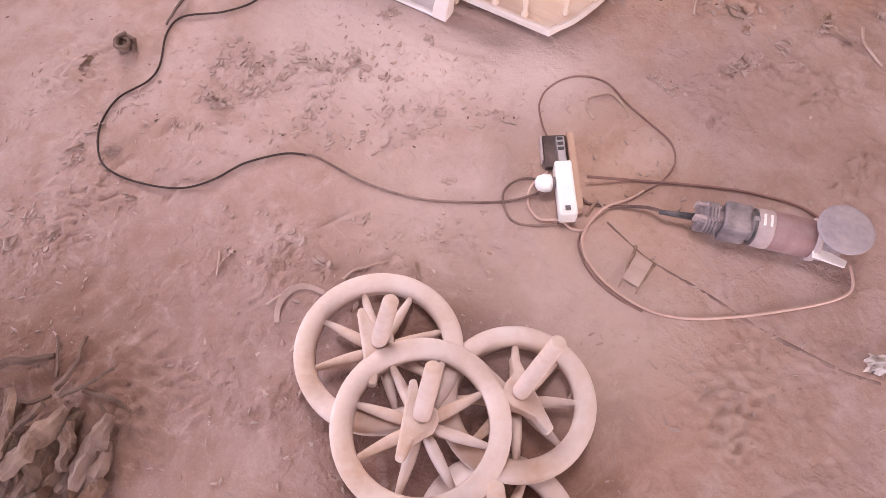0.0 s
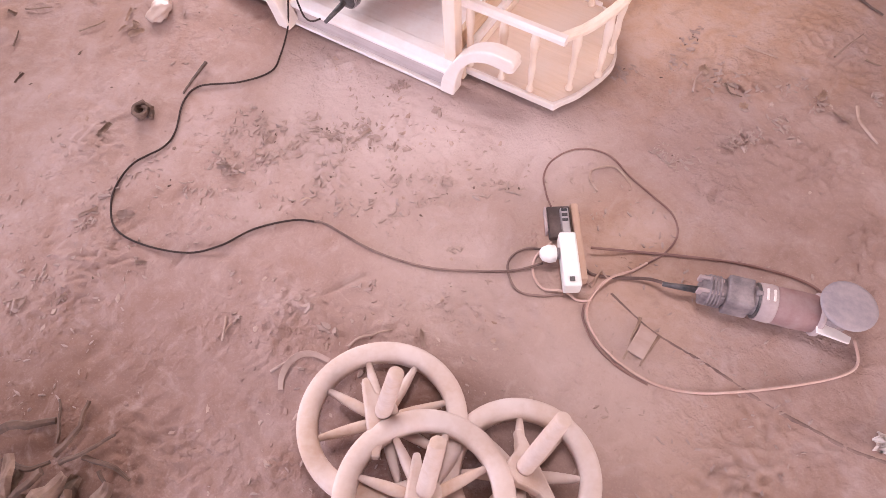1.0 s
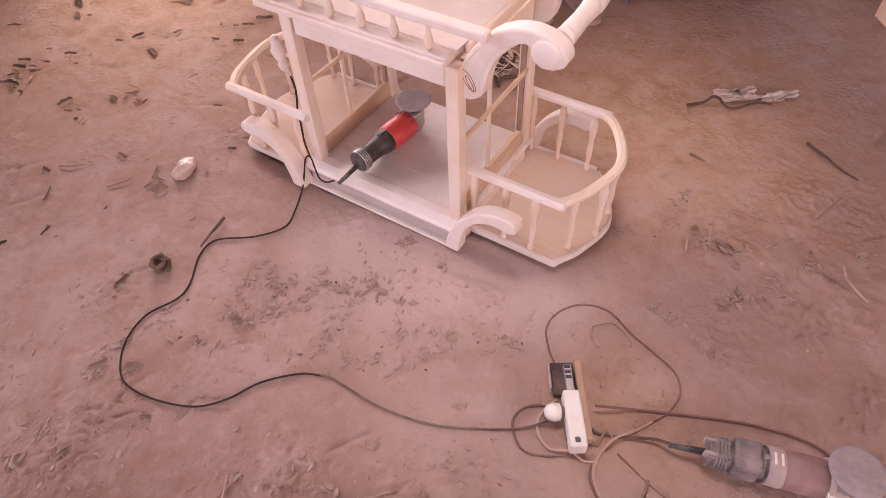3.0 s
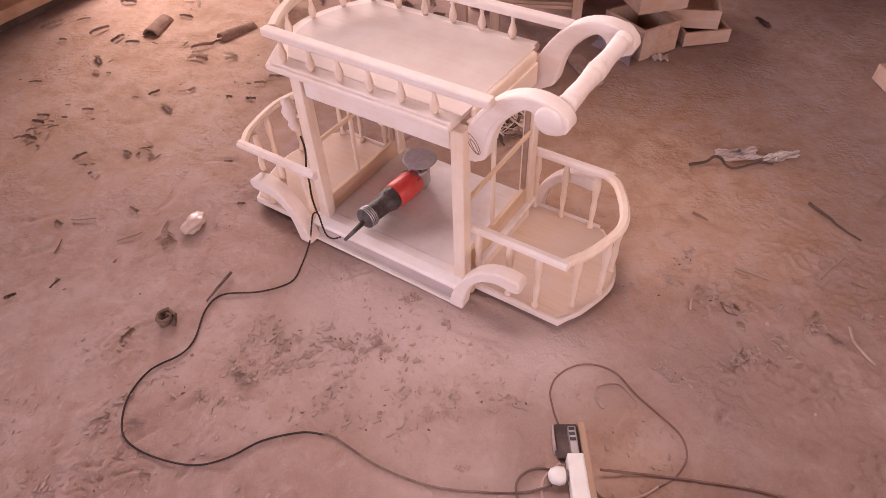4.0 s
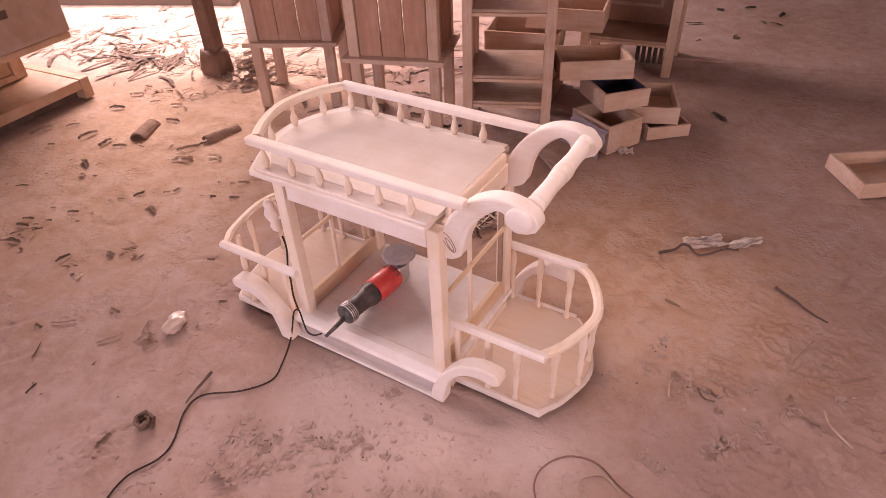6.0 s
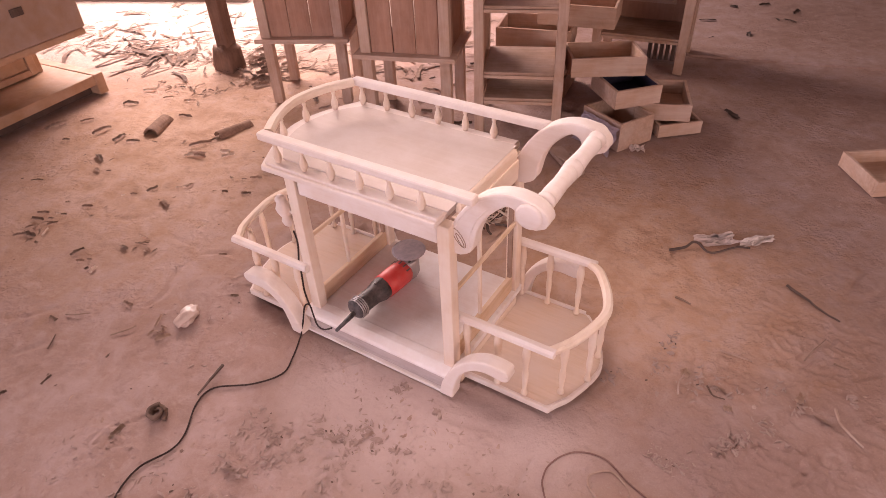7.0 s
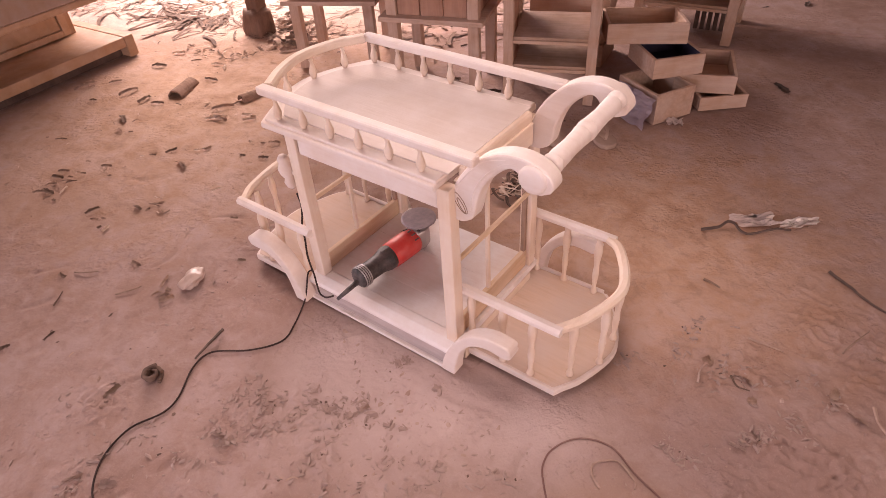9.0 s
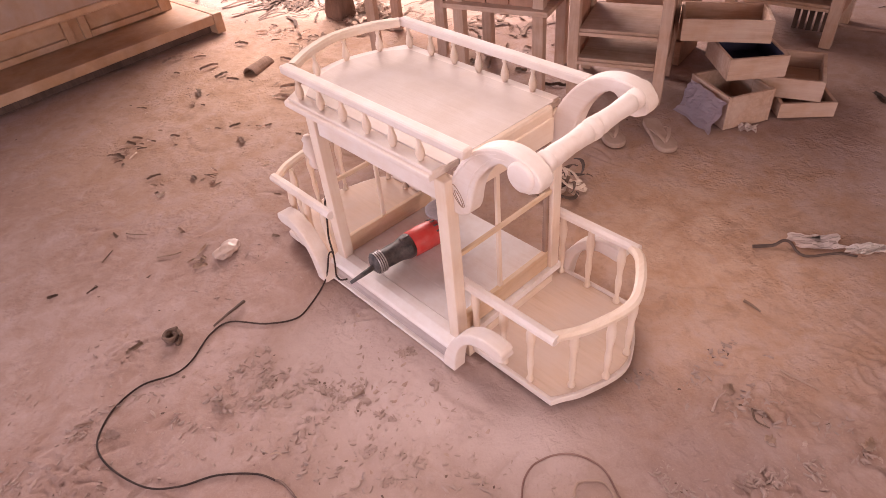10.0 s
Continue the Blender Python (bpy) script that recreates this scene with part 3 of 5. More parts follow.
# scroll arms and the turned handle
ARM_OUT = [(-0.6, 0.505), (-0.602, 0.545), (-0.595, 0.583), (-0.583, 0.614), (-0.553, 0.66), (-0.513, 0.7), (-0.467, 0.725), (-0.42, 0.733), (-0.378, 0.726), (-0.348, 0.708), (-0.337, 0.685), (-0.345, 0.666)]
ARM_IN = [(-0.366, 0.655), (-0.388, 0.655), (-0.407, 0.668), (-0.416, 0.686), (-0.43, 0.696), (-0.448, 0.692), (-0.476, 0.668), (-0.505, 0.631), (-0.523, 0.587), (-0.532, 0.545), (-0.543, 0.522), (-0.568, 0.507)]
outline = [(q.x, q.y) for q in curve_points([(a, b, 0) for a, b in ARM_OUT], 4)] + [(q.x, q.y) for q in curve_points([(a, b, 0) for a, b in ARM_IN], 4)]
for y0, y1, face, dz in ((1.2435, 1.288, -1, 0.0), (1.607, 1.6515, 1, 0.012)):
    arm = part("scroll_arm", prism([(a, b + dz) for a, b in outline], y0, y1, "y", 0.006), RAW, trolley, "carved scroll arm")
    ends = (y0 - 0.006, y0 + 0.004) if face < 0 else (y1 - 0.004, y1 + 0.006)
    c = Vector((-0.384, 0, 0.691 + dz))
    part("scroll_boss", lathe([(0.027, -0.007), (0.033, -0.003), (0.033, 0.003), (0.027, 0.007)], Matrix.Translation((c.x, (ends[0] + ends[1]) / 2, c.z)) @ Matrix.Rotation(radians(90), 4, "X"), 24), RAW, arm, smooth=True)
    yf = (y0 + 0.0006) if face < 0 else (y1 - 0.0006)
    for cx, cz, rx, rz, lean in ((-0.571, 0.562, 0.0135, 0.026, 0.014), (-0.568, 0.556, 0.006, 0.018, 0.010)):
        groove = [Vector((cx + rx * math.cos(a) - lean * math.sin(a), yf, cz + dz + rz * math.sin(a))) for a in [k * math.pi / 9 for k in range(18)]]
        part("carved_loop", sweep(groove, round_section(0.0016, 6), up=(0, 1, 0), closed=True), BROWN, arm, "thin dark carved loop", smooth=True)
    inner = [Vector((a, yf, b + dz)) for a, b in ((-0.545, 0.545), (-0.537, 0.59), (-0.518, 0.637), (-0.487, 0.677), (-0.454, 0.704), (-0.425, 0.711))]
    outer = [Vector((a, yf, b + dz)) for a, b in ((-0.583, 0.592), (-0.566, 0.626), (-0.538, 0.662), (-0.498, 0.697), (-0.45, 0.716))]
    for bead in (inner, outer):
        part("carved_bead", sweep(curve_points(bead, 5), round_section(0.003, 6), up=(0, 1, 0), scale=lambda t: 1.0 - 0.7 * t), RAW, arm, smooth=True)
hp, hl = between((-0.37, 1.2885, 0.704), (-0.366, 1.6065, 0.718))
prof = [(0.019, 0), (0.024, 0.004), (0.024, 0.016), (0.017, 0.021), (0.017, 0.025), (0.023, 0.03), (0.0225, 0.045), (0.0205, 0.085), (0.022, 0.125), (0.0235, 0.137), (0.018, 0.142), (0.0185, 0.146), (0.0245, 0.15), (0.025, 0.158)]
part("handle_bar", lathe(prof + [(r, hl - z) for r, z in prof[::-1]], hp, 20), RAW, trolley, "turned handle bar", smooth=True)

# open lattices in the two ends of the cupboard
for x in (-0.604, -1.118):
    part("lattice_rail", box((x - 0.008, 1.257, 0.088), (x + 0.008, 1.608, 0.15), 0.003), HONEY_ACROSS, trolley)
    part("lattice_bar", box((x - 0.005, 1.40, 0.1505), (x + 0.005, 1.413, 0.535), 0.002), RAW_UP, trolley)
    part("lattice_bar", box((x + 0.0055, 1.257, 0.362), (x + 0.0155, 1.608, 0.375), 0.002), HONEY_ACROSS, trolley)
    part("lattice_stile", box((x - 0.007, 1.596, 0.1505), (x + 0.007, 1.6085, 0.535), 0.002), BROWN, trolley, "thin dark edge strip")


def end_shelf(sign, x_in, x_front, x_back, x_far, y0, y1, zb, places):
    """A bowed shelf at one end of the trolley, with a spindle gallery."""
    def plan(inset):
        s, ym = sign, (y0 + y1) / 2
        a, b = x_front - s * inset, x_back - s * inset
        return [(a, y0 + inset), (a + s * 0.015, y0 + 0.03), (a + s * 0.045, y0 + 0.085), (x_far - s * inset, ym - 0.005), (x_far - s * (0.022 + inset), y1 - 0.13), (b + s * 0.04, y1 - 0.045), (b, y1 - inset)]
    arc = [(q.x, q.y) for q in curve_points([(a, b, 0) for a, b in plan(0)], 6)]
    part("shelf_board", prism([(x_in, y0)] + arc + [(x_in, y1)], zb, zb + 0.022, "z", 0.003), RAW, trolley)
    arc = [(q.x, q.y) for q in curve_points([(a, b, 0) for a, b in plan(0.009)], 6)]
    part("shelf_panel", prism([(x_in, y0 + 0.009)] + arc + [(x_in, y1 - 0.009)], zb + 0.0225, zb + 0.025, "z", 0.001), HONEY, trolley)
    lo, hi = sorted((x_in, x_back - sign * 0.012))
    part("shelf_lip", box((lo, y1 - 0.0085, zb + 0.0225), (hi, y1 - 0.0015, zb + 0.036), 0.002), RAW, trolley)
    zr, zs = 0.26, zb + 0.025
    for y, e in ((y0 + 0.005, x_front), (y1 - 0.015, x_back)):
        lo, hi = sorted((x_in, e + sign * 0.004))
        part("shelf_rail", sweep([Vector((lo, y, zr)), Vector((hi, y, zr))], slab_section(0.029, 0.026, 0.008)), RAW, trolley)
    pl = [Vector((a, b, zr)) for a, b in plan(0.012)]
    pl[0].y, pl[-1].y = y0 + 0.008, y1 - 0.02
    part("shelf_rail", sweep(curve_points(pl, 6), slab_section(0.027, 0.0235, 0.007)), RAW_ACROSS, trolley)
    for x, y in places:
        spindle(trolley, x, y, zs, zr - 0.0105, 0.0108, True)


end_shelf(1, -0.612, -0.304, -0.344, -0.228, 1.264, 1.68, 0.013,
          ((-0.574, 1.279), (-0.474, 1.279), (-0.386, 1.28), (-0.296, 1.336), (-0.248, 1.418), (-0.254, 1.52), (-0.386, 1.664), (-0.489, 1.664), (-0.586, 1.664)))
end_shelf(-1, -1.112, -1.434, -1.416, -1.508, 1.209, 1.676, 0.013,
          ((-1.175, 1.221), (-1.275, 1.221), (-1.36, 1.221), (-1.445, 1.285), (-1.487, 1.38), (-1.482, 1.5), (-1.413, 1.655), (-1.315, 1.655), (-1.2, 1.655)))

# arched brackets at the four corners
def bracket(outer, end, inner, y, thick=0.044):
    """A sawn arch in a thick board, its free end cut to a stepped scroll."""
    o = [(q.x, q.y) for q in curve_points([(a, b, 0) for a, b in outer], 5)] + list(end) + [(q.x, q.y) for q in curve_points([(a, b, 0) for a, b in inner], 5)]
    part("arched_bracket", prism(o, y, y + thick, "y", 0.005), RAW, trolley)


RIGHT_ARCH = ([(-0.618, 0.003), (-0.606, 0.06), (-0.572, 0.13), (-0.52, 0.19), (-0.46, 0.218), (-0.4, 0.216)],
              [(-0.391, 0.205), (-0.397, 0.197), (-0.389, 0.19), (-0.396, 0.178), (-0.41, 0.172)],
              [(-0.43, 0.175), (-0.47, 0.176), (-0.512, 0.157), (-0.546, 0.115), (-0.564, 0.06), (-0.572, 0.003)])
LEFT_ARCH = ([(-1.138, 0.003), (-1.15, 0.05), (-1.182, 0.12), (-1.232, 0.172), (-1.29, 0.195), (-1.345, 0.19)],
             [(-1.36, 0.182), (-1.364, 0.166), (-1.352, 0.152)],
             [(-1.33, 0.15), (-1.285, 0.15), (-1.24, 0.13), (-1.21, 0.095), (-1.195, 0.05), (-1.185, 0.003)])
bracket(*RIGHT_ARCH, 1.181)
bracket(*LEFT_ARCH, 1.154, 0.05)
bracket(*RIGHT_ARCH, 1.672)
bracket(*LEFT_ARCH, 1.672)
# carved drop fixed beside the post
hang = [(0.006, 0), (0.013, 0.008), (0.017, 0.022), (0.012, 0.034), (0.02, 0.052), (0.022, 0.066), (0.014, 0.082), (0.016, 0.094), (0.008, 0.104)]
drop = part("carved_drop", lathe(hang, pose(-1.19, 1.248, 0.378, 2, -6, 0) @ Matrix.Scale(1.08, 4), 14), RAW, trolley, "small turned drop beside the post", True)
part("drop_peg", box((-1.178, 1.246, 0.43), (-1.1355, 1.258, 0.442), 0.002), RAW, drop)


# ---- grinders ----
def grinder(m, label, body, tail, steel, disc, fat=1.28, caked=False):
    """An angle grinder along x, its head at +x, with the sanding disc facing up."""
    g = thing("angle_grinder", m, label, "angle grinder")
    along = Matrix.Rotation(radians(90), 4, "Y")

    def bar(name, prof, mat, parent=None, lab=""):
        return part(name, lathe([(r * fat, z) for r, z in prof], m @ Matrix.Translation((0, 0, 0.0355 * fat)) @ along, 18), mat, parent or g, lab, True)
    bar("motor_housing", [(0.028, 0.0), (0.033, 0.008), (0.034, 0.06), (0.033, 0.10), (0.03, 0.112)], body)
    slim = 0.8 if caked else 1.0
    t = bar("rear_handle", [(0.017 * slim, -0.135), (0.026 * slim, -0.128), (0.027 * slim, -0.11), (0.024 * slim, -0.09), (0.025 * slim, -0.04), (0.031, -0.012), (0.031, 0.004)], tail)
    for k in range(4):
        part("vent_rib", lathe([(0.0278 * fat, 0), (0.0288 * fat, 0.002), (0.0278 * fat, 0.004)], m @ Matrix.Translation((-0.125 + 0.007 * k, 0, 0.0355 * fat)) @ along, 14), steel, t, smooth=True)
    if not caked:
        for k in range(5):
            a = radians(-50 + 25 * k)
            part("vent_slot", box((0.088, -0.0025, 0.0335 * fat - 0.001), (0.104, 0.0025, 0.0335 * fat + 0.0012), 0.0005, m @ Matrix.Translation((0, 0, 0.0355 * fat)) @ Matrix.Rotation(a, 4, "X")), BLACK, g)
        part("grip_ridge", box((-0.075, -0.0285, 0.03), (-0.02, 0.0285, 0.064), 0.006, m), tail, t)
    part("slide_switch", box((-0.03, -0.006, 0.078), (0.005, 0.006, 0.087), 0.003, m), tail, g)
    h = part("gear_head", prism([(0.108, -0.03), (0.108, 0.03), (0.135, 0.034), (0.165, 0.024), (0.175, 0.0), (0.165, -0.024), (0.135, -0.034)], 0.012, 0.085, "z", 0.008, m), steel, g, "dusty cast gear head")
    for a in (-1, 1):
        part("screw", lathe([(0.005, 0), (0.005, 0.004), (0.003, 0.005)], m @ Matrix.Translation((0.118, 0.02 * a, 0.0845)), 8), BLACK, h)
    part("spindle_collar", lathe([(0.022, 0.084), (0.022, 0.092), (0.013, 0.094), (0.013, 0.108)], m @ Matrix.Translation((0.142, 0, 0)), 16), steel, g, smooth=True)
    part("sanding_disc", lathe([(0.012, 0.0), (0.05, 0.001), (0.057, 0.004), (0.057, 0.007), (0.05, 0.0085), (0.004, 0.009)], m @ Matrix.Translation((0.142, 0, 0.108)), 32), disc, g, "worn grey sanding disc", True)
    if caked:
        bar("seam", [(0.0312, -0.024), (0.0322, -0.023), (0.0322, -0.0205), (0.0312, -0.0195)], BLACK, t)
        c = bar("collar", [(0.0312, -0.0192), (0.0332, -0.017), (0.0342, 0.012), (0.0335, 0.015)], CAKED, None, "pale dust-caked collar")
        for x in (-0.011, 0.003):
            part("slot", box((x, -0.014, 0.0355 * fat + 0.0335 * fat - 0.004), (x + 0.005, 0.014, 0.0355 * fat + 0.0335 * fat + 0.001), 0.001, m), FILM, c, "whitish slot")
        bar("flange", [(0.03, 0.1), (0.0375, 0.103), (0.0375, 0.112), (0.031, 0.116)], CAKED, h, "pale dust-caked flange")
        part("base_plate", prism([(0.10, -0.02), (0.10, -0.052), (0.165, -0.062), (0.17, -0.045)], 0.06, 0.066, "z", 0.002, m), FILM, g, "pale guard plate")
        part("block", box((-0.088, -0.035, 0.012), (-0.03, 0.035, 0.079), 0.006, m), GREY_PLASTIC, t)
        part("block", box((-0.14, -0.027, 0.016), (-0.0885, 0.027, 0.068), 0.005, m), GREY_PLASTIC, t)
        for y in (-0.02, 0.012):
            part("rib", box((-0.15, y, 0.05), (-0.095, y + 0.008, 0.0735), 0.002, m), CAKED, t)
    part("cable_sleeve", lathe([(0.009, 0), (0.0075, 0.04), (0.0055, 0.085)], m @ Matrix.Translation((-0.133, 0, 0.036)) @ Matrix.Rotation(radians(-98), 4, "Y"), 10), BLACK, g, smooth=True)
    return g


grinder(pose(-0.95, 1.366, 0.088, 0, 0, 84), "red and black angle grinder with a grey sanding disc", RED, BLACK, STEEL, DISC)
grinder(pose(0.36, 0.985, 0.0, 0, 0, 16), "angle grinder caked with dust, lying on the earth floor", RED_DUSTY, GREY_PLASTIC, GREY_PLASTIC, DISC, caked=True)


def cable(name, pts, r, mat, label, z=0.0045):
    line = curve_points([(p[0], p[1], p[2] if len(p) > 2 else z + ground_z(p[0], p[1])) for p in pts], 6)
    for q in line:
        q.z = max(q.z, ground_z(q.x, q.y) + min(z, 0.8 * r)) + 0.001 * noise.noise(Vector((q.x, q.y, 0)) * 6)
    return solo(name, sweep(line, round_section(r, 8)), mat, label, "cable", smooth=True)


cable("power_cable", [(-0.985, 1.147, 0.122), (-1.015, 1.142, 0.104), (-1.05, 1.15, 0.096), (-1.085, 1.172, 0.102), (-1.114, 1.19, 0.124), (-1.135, 1.186, 0.11), (-1.145, 1.172, 0.045), (-1.14, 1.145, 0.008), (-1.11, 1.07), (-1.09, 1.0), (-1.14, 0.92), (-1.235, 0.85), (-1.235, 0.78), (-1.18, 0.69), (-1.17, 0.63),
      (-1.2, 0.55), (-1.185, 0.47), (-1.14, 0.41), (-1.08, 0.375), (-0.99, 0.38), (-0.88, 0.42), (-0.82, 0.48), (-0.78, 0.56), (-0.71, 0.63), (-0.66, 0.655)],
      0.0027, CABLE_DARK, "dark rubber power cable snaking over the dusty floor")
cable("power_cable", [(-0.66, 0.655), (-0.63, 0.665), (-0.48, 0.665), (-0.33, 0.70), (-0.18, 0.78), (-0.11, 0.84, 0.01)], 0.003, CABLE_BURIED, "end of the power cable caked with dust, running to the socket")
cable("hanging_cable", [(-1.118, 1.193, 0.12), (-1.135, 1.2, 0.17), (-1.148, 1.215, 0.22), (-1.158, 1.224, 0.262), (-1.168, 1.24, 0.288), (-1.176, 1.252, 0.32), (-1.18, 1.25, 0.36)], 0.003, CABLE_DARK, "dark cable slung over the gallery rail")
cable("extension_cable", [(-0.165, 0.985, 0.02), (-0.2, 1.03), (-0.232, 1.08), (-0.232, 1.14), (-0.19, 1.2), (-0.115, 1.22), (-0.04, 1.185), (0.03, 1.16), (0.1, 1.13), (0.132, 1.08), (0.125, 1.02), (0.1, 0.975)],
      0.0025, CABLE_BROWN, "thin brown cable lying in a loop, half sunk in dust", 0.003)
cable("extension_cable", [(0.1, 0.975), (0.08, 0.94), (0.04, 0.88, 0.012), (0.025, 0.82), (0.04, 0.77), (0.09, 0.73), (0.16, 0.71), (0.24, 0.71), (0.32, 0.74), (0.41, 0.8), (0.51, 0.88), (0.57, 0.94), (0.585, 0.98), (0.56, 1.02, 0.012)],
      0.0032, CABLE_PINK, "pale dusty cable lying in a wide loop", 0.005)
cable("extension_cable", [(0.02, 0.80), (0.033, 0.765), (0.082, 0.724), (0.15, 0.702), (0.22, 0.7)], 0.0026, CABLE_BROWN, "thin brown cable running beside the pale one", 0.003)
cable("grinder_cable", [(-0.03, 0.93, 0.02), (0.07, 0.99), (0.16, 1.03), (0.28, 1.08), (0.38, 1.105), (0.45, 1.11), (0.5, 1.085)], 0.0034, CABLE_BROWN, "dusty brown cable running past the grinder", 0.006)
cable("plug_cable", [(-0.115, 0.89, 0.03), (-0.135, 0.855), (-0.12, 0.81), (-0.08, 0.785), (-0.035, 0.80, 0.012), (0.0, 0.8), (0.03, 0.815)], 0.0032, CABLE_PINK, "short pale cable looping round the adapter")
cable("cable_loop", [(-0.06, 0.9), (-0.16, 0.865), (-0.185, 0.805), (-0.135, 0.752), (-0.08, 0.765), (-0.035, 0.795)], 0.003, CABLE_BURIED, "loop of dusty thin cable")
cable("buried_cable", [(0.06, 0.86), (0.18, 0.822), (0.32, 0.81), (0.44, 0.792), (0.54, 0.79), (0.63, 0.79), (0.7, 0.803)], 0.005, CABLE_BURIED, "cable sunk in the dust of the floor", -0.0042)
cable("grinder_lead", [(0.175, 0.93, 0.028), (0.12, 0.93, 0.008), (0.05, 0.90), (0.0, 0.88), (-0.03, 0.88, 0.02)], 0.004, CABLE_BURIED, "grinder lead half buried in dust")

# ---- power adapter ----
strip = thing("power_strip", pose(-0.055, 0.93, 0, 0, 0, -57), "white extension socket standing by a worn wooden board", "power strip")
sm = pose(-0.056, 0.862, 0, 0, 0, -57)
part("socket_box", box((-0.07, -0.02, 0.012), (0.072, 0.02, 0.056), 0.005, sm), WHITE, strip, "white plastic socket box")
part("switch", box((0.05, -0.008, 0.0582), (0.062, 0.004, 0.06), 0.002, sm), BLACK, strip)
part("mount_board", box((-0.165, 0.0215, 0.0), (0.045, 0.04, 0.03), 0.004, sm), DRAWER, strip, "worn brown board")
part("socket_body", box((-0.165, -0.036, 0.002), (-0.075, 0.02, 0.018), 0.003, sm), RUBBER_DARK, strip, "dark open socket body")
part("contact_plate", box((-0.15, -0.006, 0.0185), (-0.078, 0.014, 0.034), 0.002, sm), STEEL, strip, "dusty metal contact plate")
part("thin_side", box((-0.16, -0.043, 0.0), (-0.09, -0.0385, 0.026), 0.001, sm), CAKED, strip)
for k in range(3):
    part("terminal", box((-0.147 + 0.014 * k, -0.004, 0.0342), (-0.139 + 0.014 * k, 0.01, 0.037), 0.001, sm), BLACK, strip)
plug = thing("round_plug", pose(-0.105, 0.87, 0), "round white plug pushed into the socket box", "plug")
part("plug_body", lathe([(0.012, 0), (0.02, 0.004), (0.022, 0.018), (0.017, 0.034), (0.008, 0.04)], sm @ Matrix.Translation((-0.022, -0.0265, 0.036)) @ Matrix.Rotation(radians(90), 4, "X"), 16), WHITE, plug, smooth=True)
part("plug_collar", lathe([(0.014, -0.006), (0.014, 0.001)], sm @ Matrix.Translation((-0.022, -0.0265, 0.036)) @ Matrix.Rotation(radians(90), 4, "X"), 16), GREY_PLASTIC, plug, smooth=True)


# ---- wheels ----
def wheel(m, R, turn, peg, side=1):
    """A spoked wheel with a carved axle bracket and a peg that ends at the world point given."""
    w = thing("trolley_wheel", m, "unfinished wooden spoked wheel lying in a pile on the floor", "wheel", "pile of spoked wheels")
    c = R - 0.0205
    sec = [(-0.021, -0.012), (-0.014, -0.02), (0.012, -0.02), (0.0205, -0.012), (0.0205, 0.012), (0.012, 0.02), (-0.014, 0.02), (-0.021, 0.012)]
    ring = [m @ Vector((c * math.cos(a), c * math.sin(a), 0.022)) for a in [2 * math.pi * k / 56 for k in range(56)]]
    part("rim", sweep(ring, sec, up=m.to_3x3() @ Vector((0, 0, 1)), closed=True), WHEEL, w, smooth=True)
    part("hub", lathe([(0.022, 0.004), (0.027, 0.01), (0.027, 0.034), (0.02, 0.044)], m, 18), WHEEL, w, smooth=True)
    for k in range(8):
        a = 2 * math.pi * (k + 0.3) / 8
        bm, length = between(m @ Vector((0.024 * math.cos(a), 0.024 * math.sin(a), 0.022)), m @ Vector(((R - 0.036) * math.cos(a), (R - 0.036) * math.sin(a), 0.022)))
        part("spoke", lathe([(0.0105, 0), (0.012, length * 0.15), (0.012, length * 0.4), (0.0095, length * 0.7), (0.006, length)], bm, 10), WHEEL, w, smooth=True)
    foot = m @ Vector((0, 0, 0.05))
    up, tall = between(foot, peg)
    t = up @ Matrix.Rotation(turn - up.to_euler().z, 4, "Z")
    br = [(0.076, 0.034), (-0.086, 0.034), (-0.09, 0.018), (-0.052, 0.006), (-0.034, -0.012), (-0.021, -0.027), (0.0, -0.033), (0.02, -0.028), (0.031, -0.012), (0.042, 0.008), (0.079, 0.021)]
    br = br[::-1] if side > 0 else [(a, -b) for a, b in br]
    part("axle_bracket", prism(br, -0.004, 0.02, "z", 0.005, t), WHEEL, w, "carved axle bracket with a rounded boss")
    part("axle_peg", lathe([(0.0165, 0.0205), (0.0175, 0.03), (0.0165, tall * 0.6), (0.0150, tall * 0.95), (0.0145, tall - 0.002), (0.0135, tall), (0.0005, tall)], up, 16), WHEEL, w, smooth=True)
    return w


wheel(pose(-0.215, 0.325, 0.028, -7, 3, 35), 0.175, radians(132), (-0.19, 0.38, 0.27))
wheel(pose(0.078, 0.378, 0.024, -6, 4, 60), 0.158, radians(143), (0.10, 0.46, 0.28), -1)
wheel(pose(-0.053, 0.237, 0.078, -5, 3, 45), 0.172, radians(113), (-0.06, 0.315, 0.285))
wheel(pose(0.17, 0.14, 0.004, 0, 4, 80), 0.158, radians(150), (0.122, 0.205, 0.25))


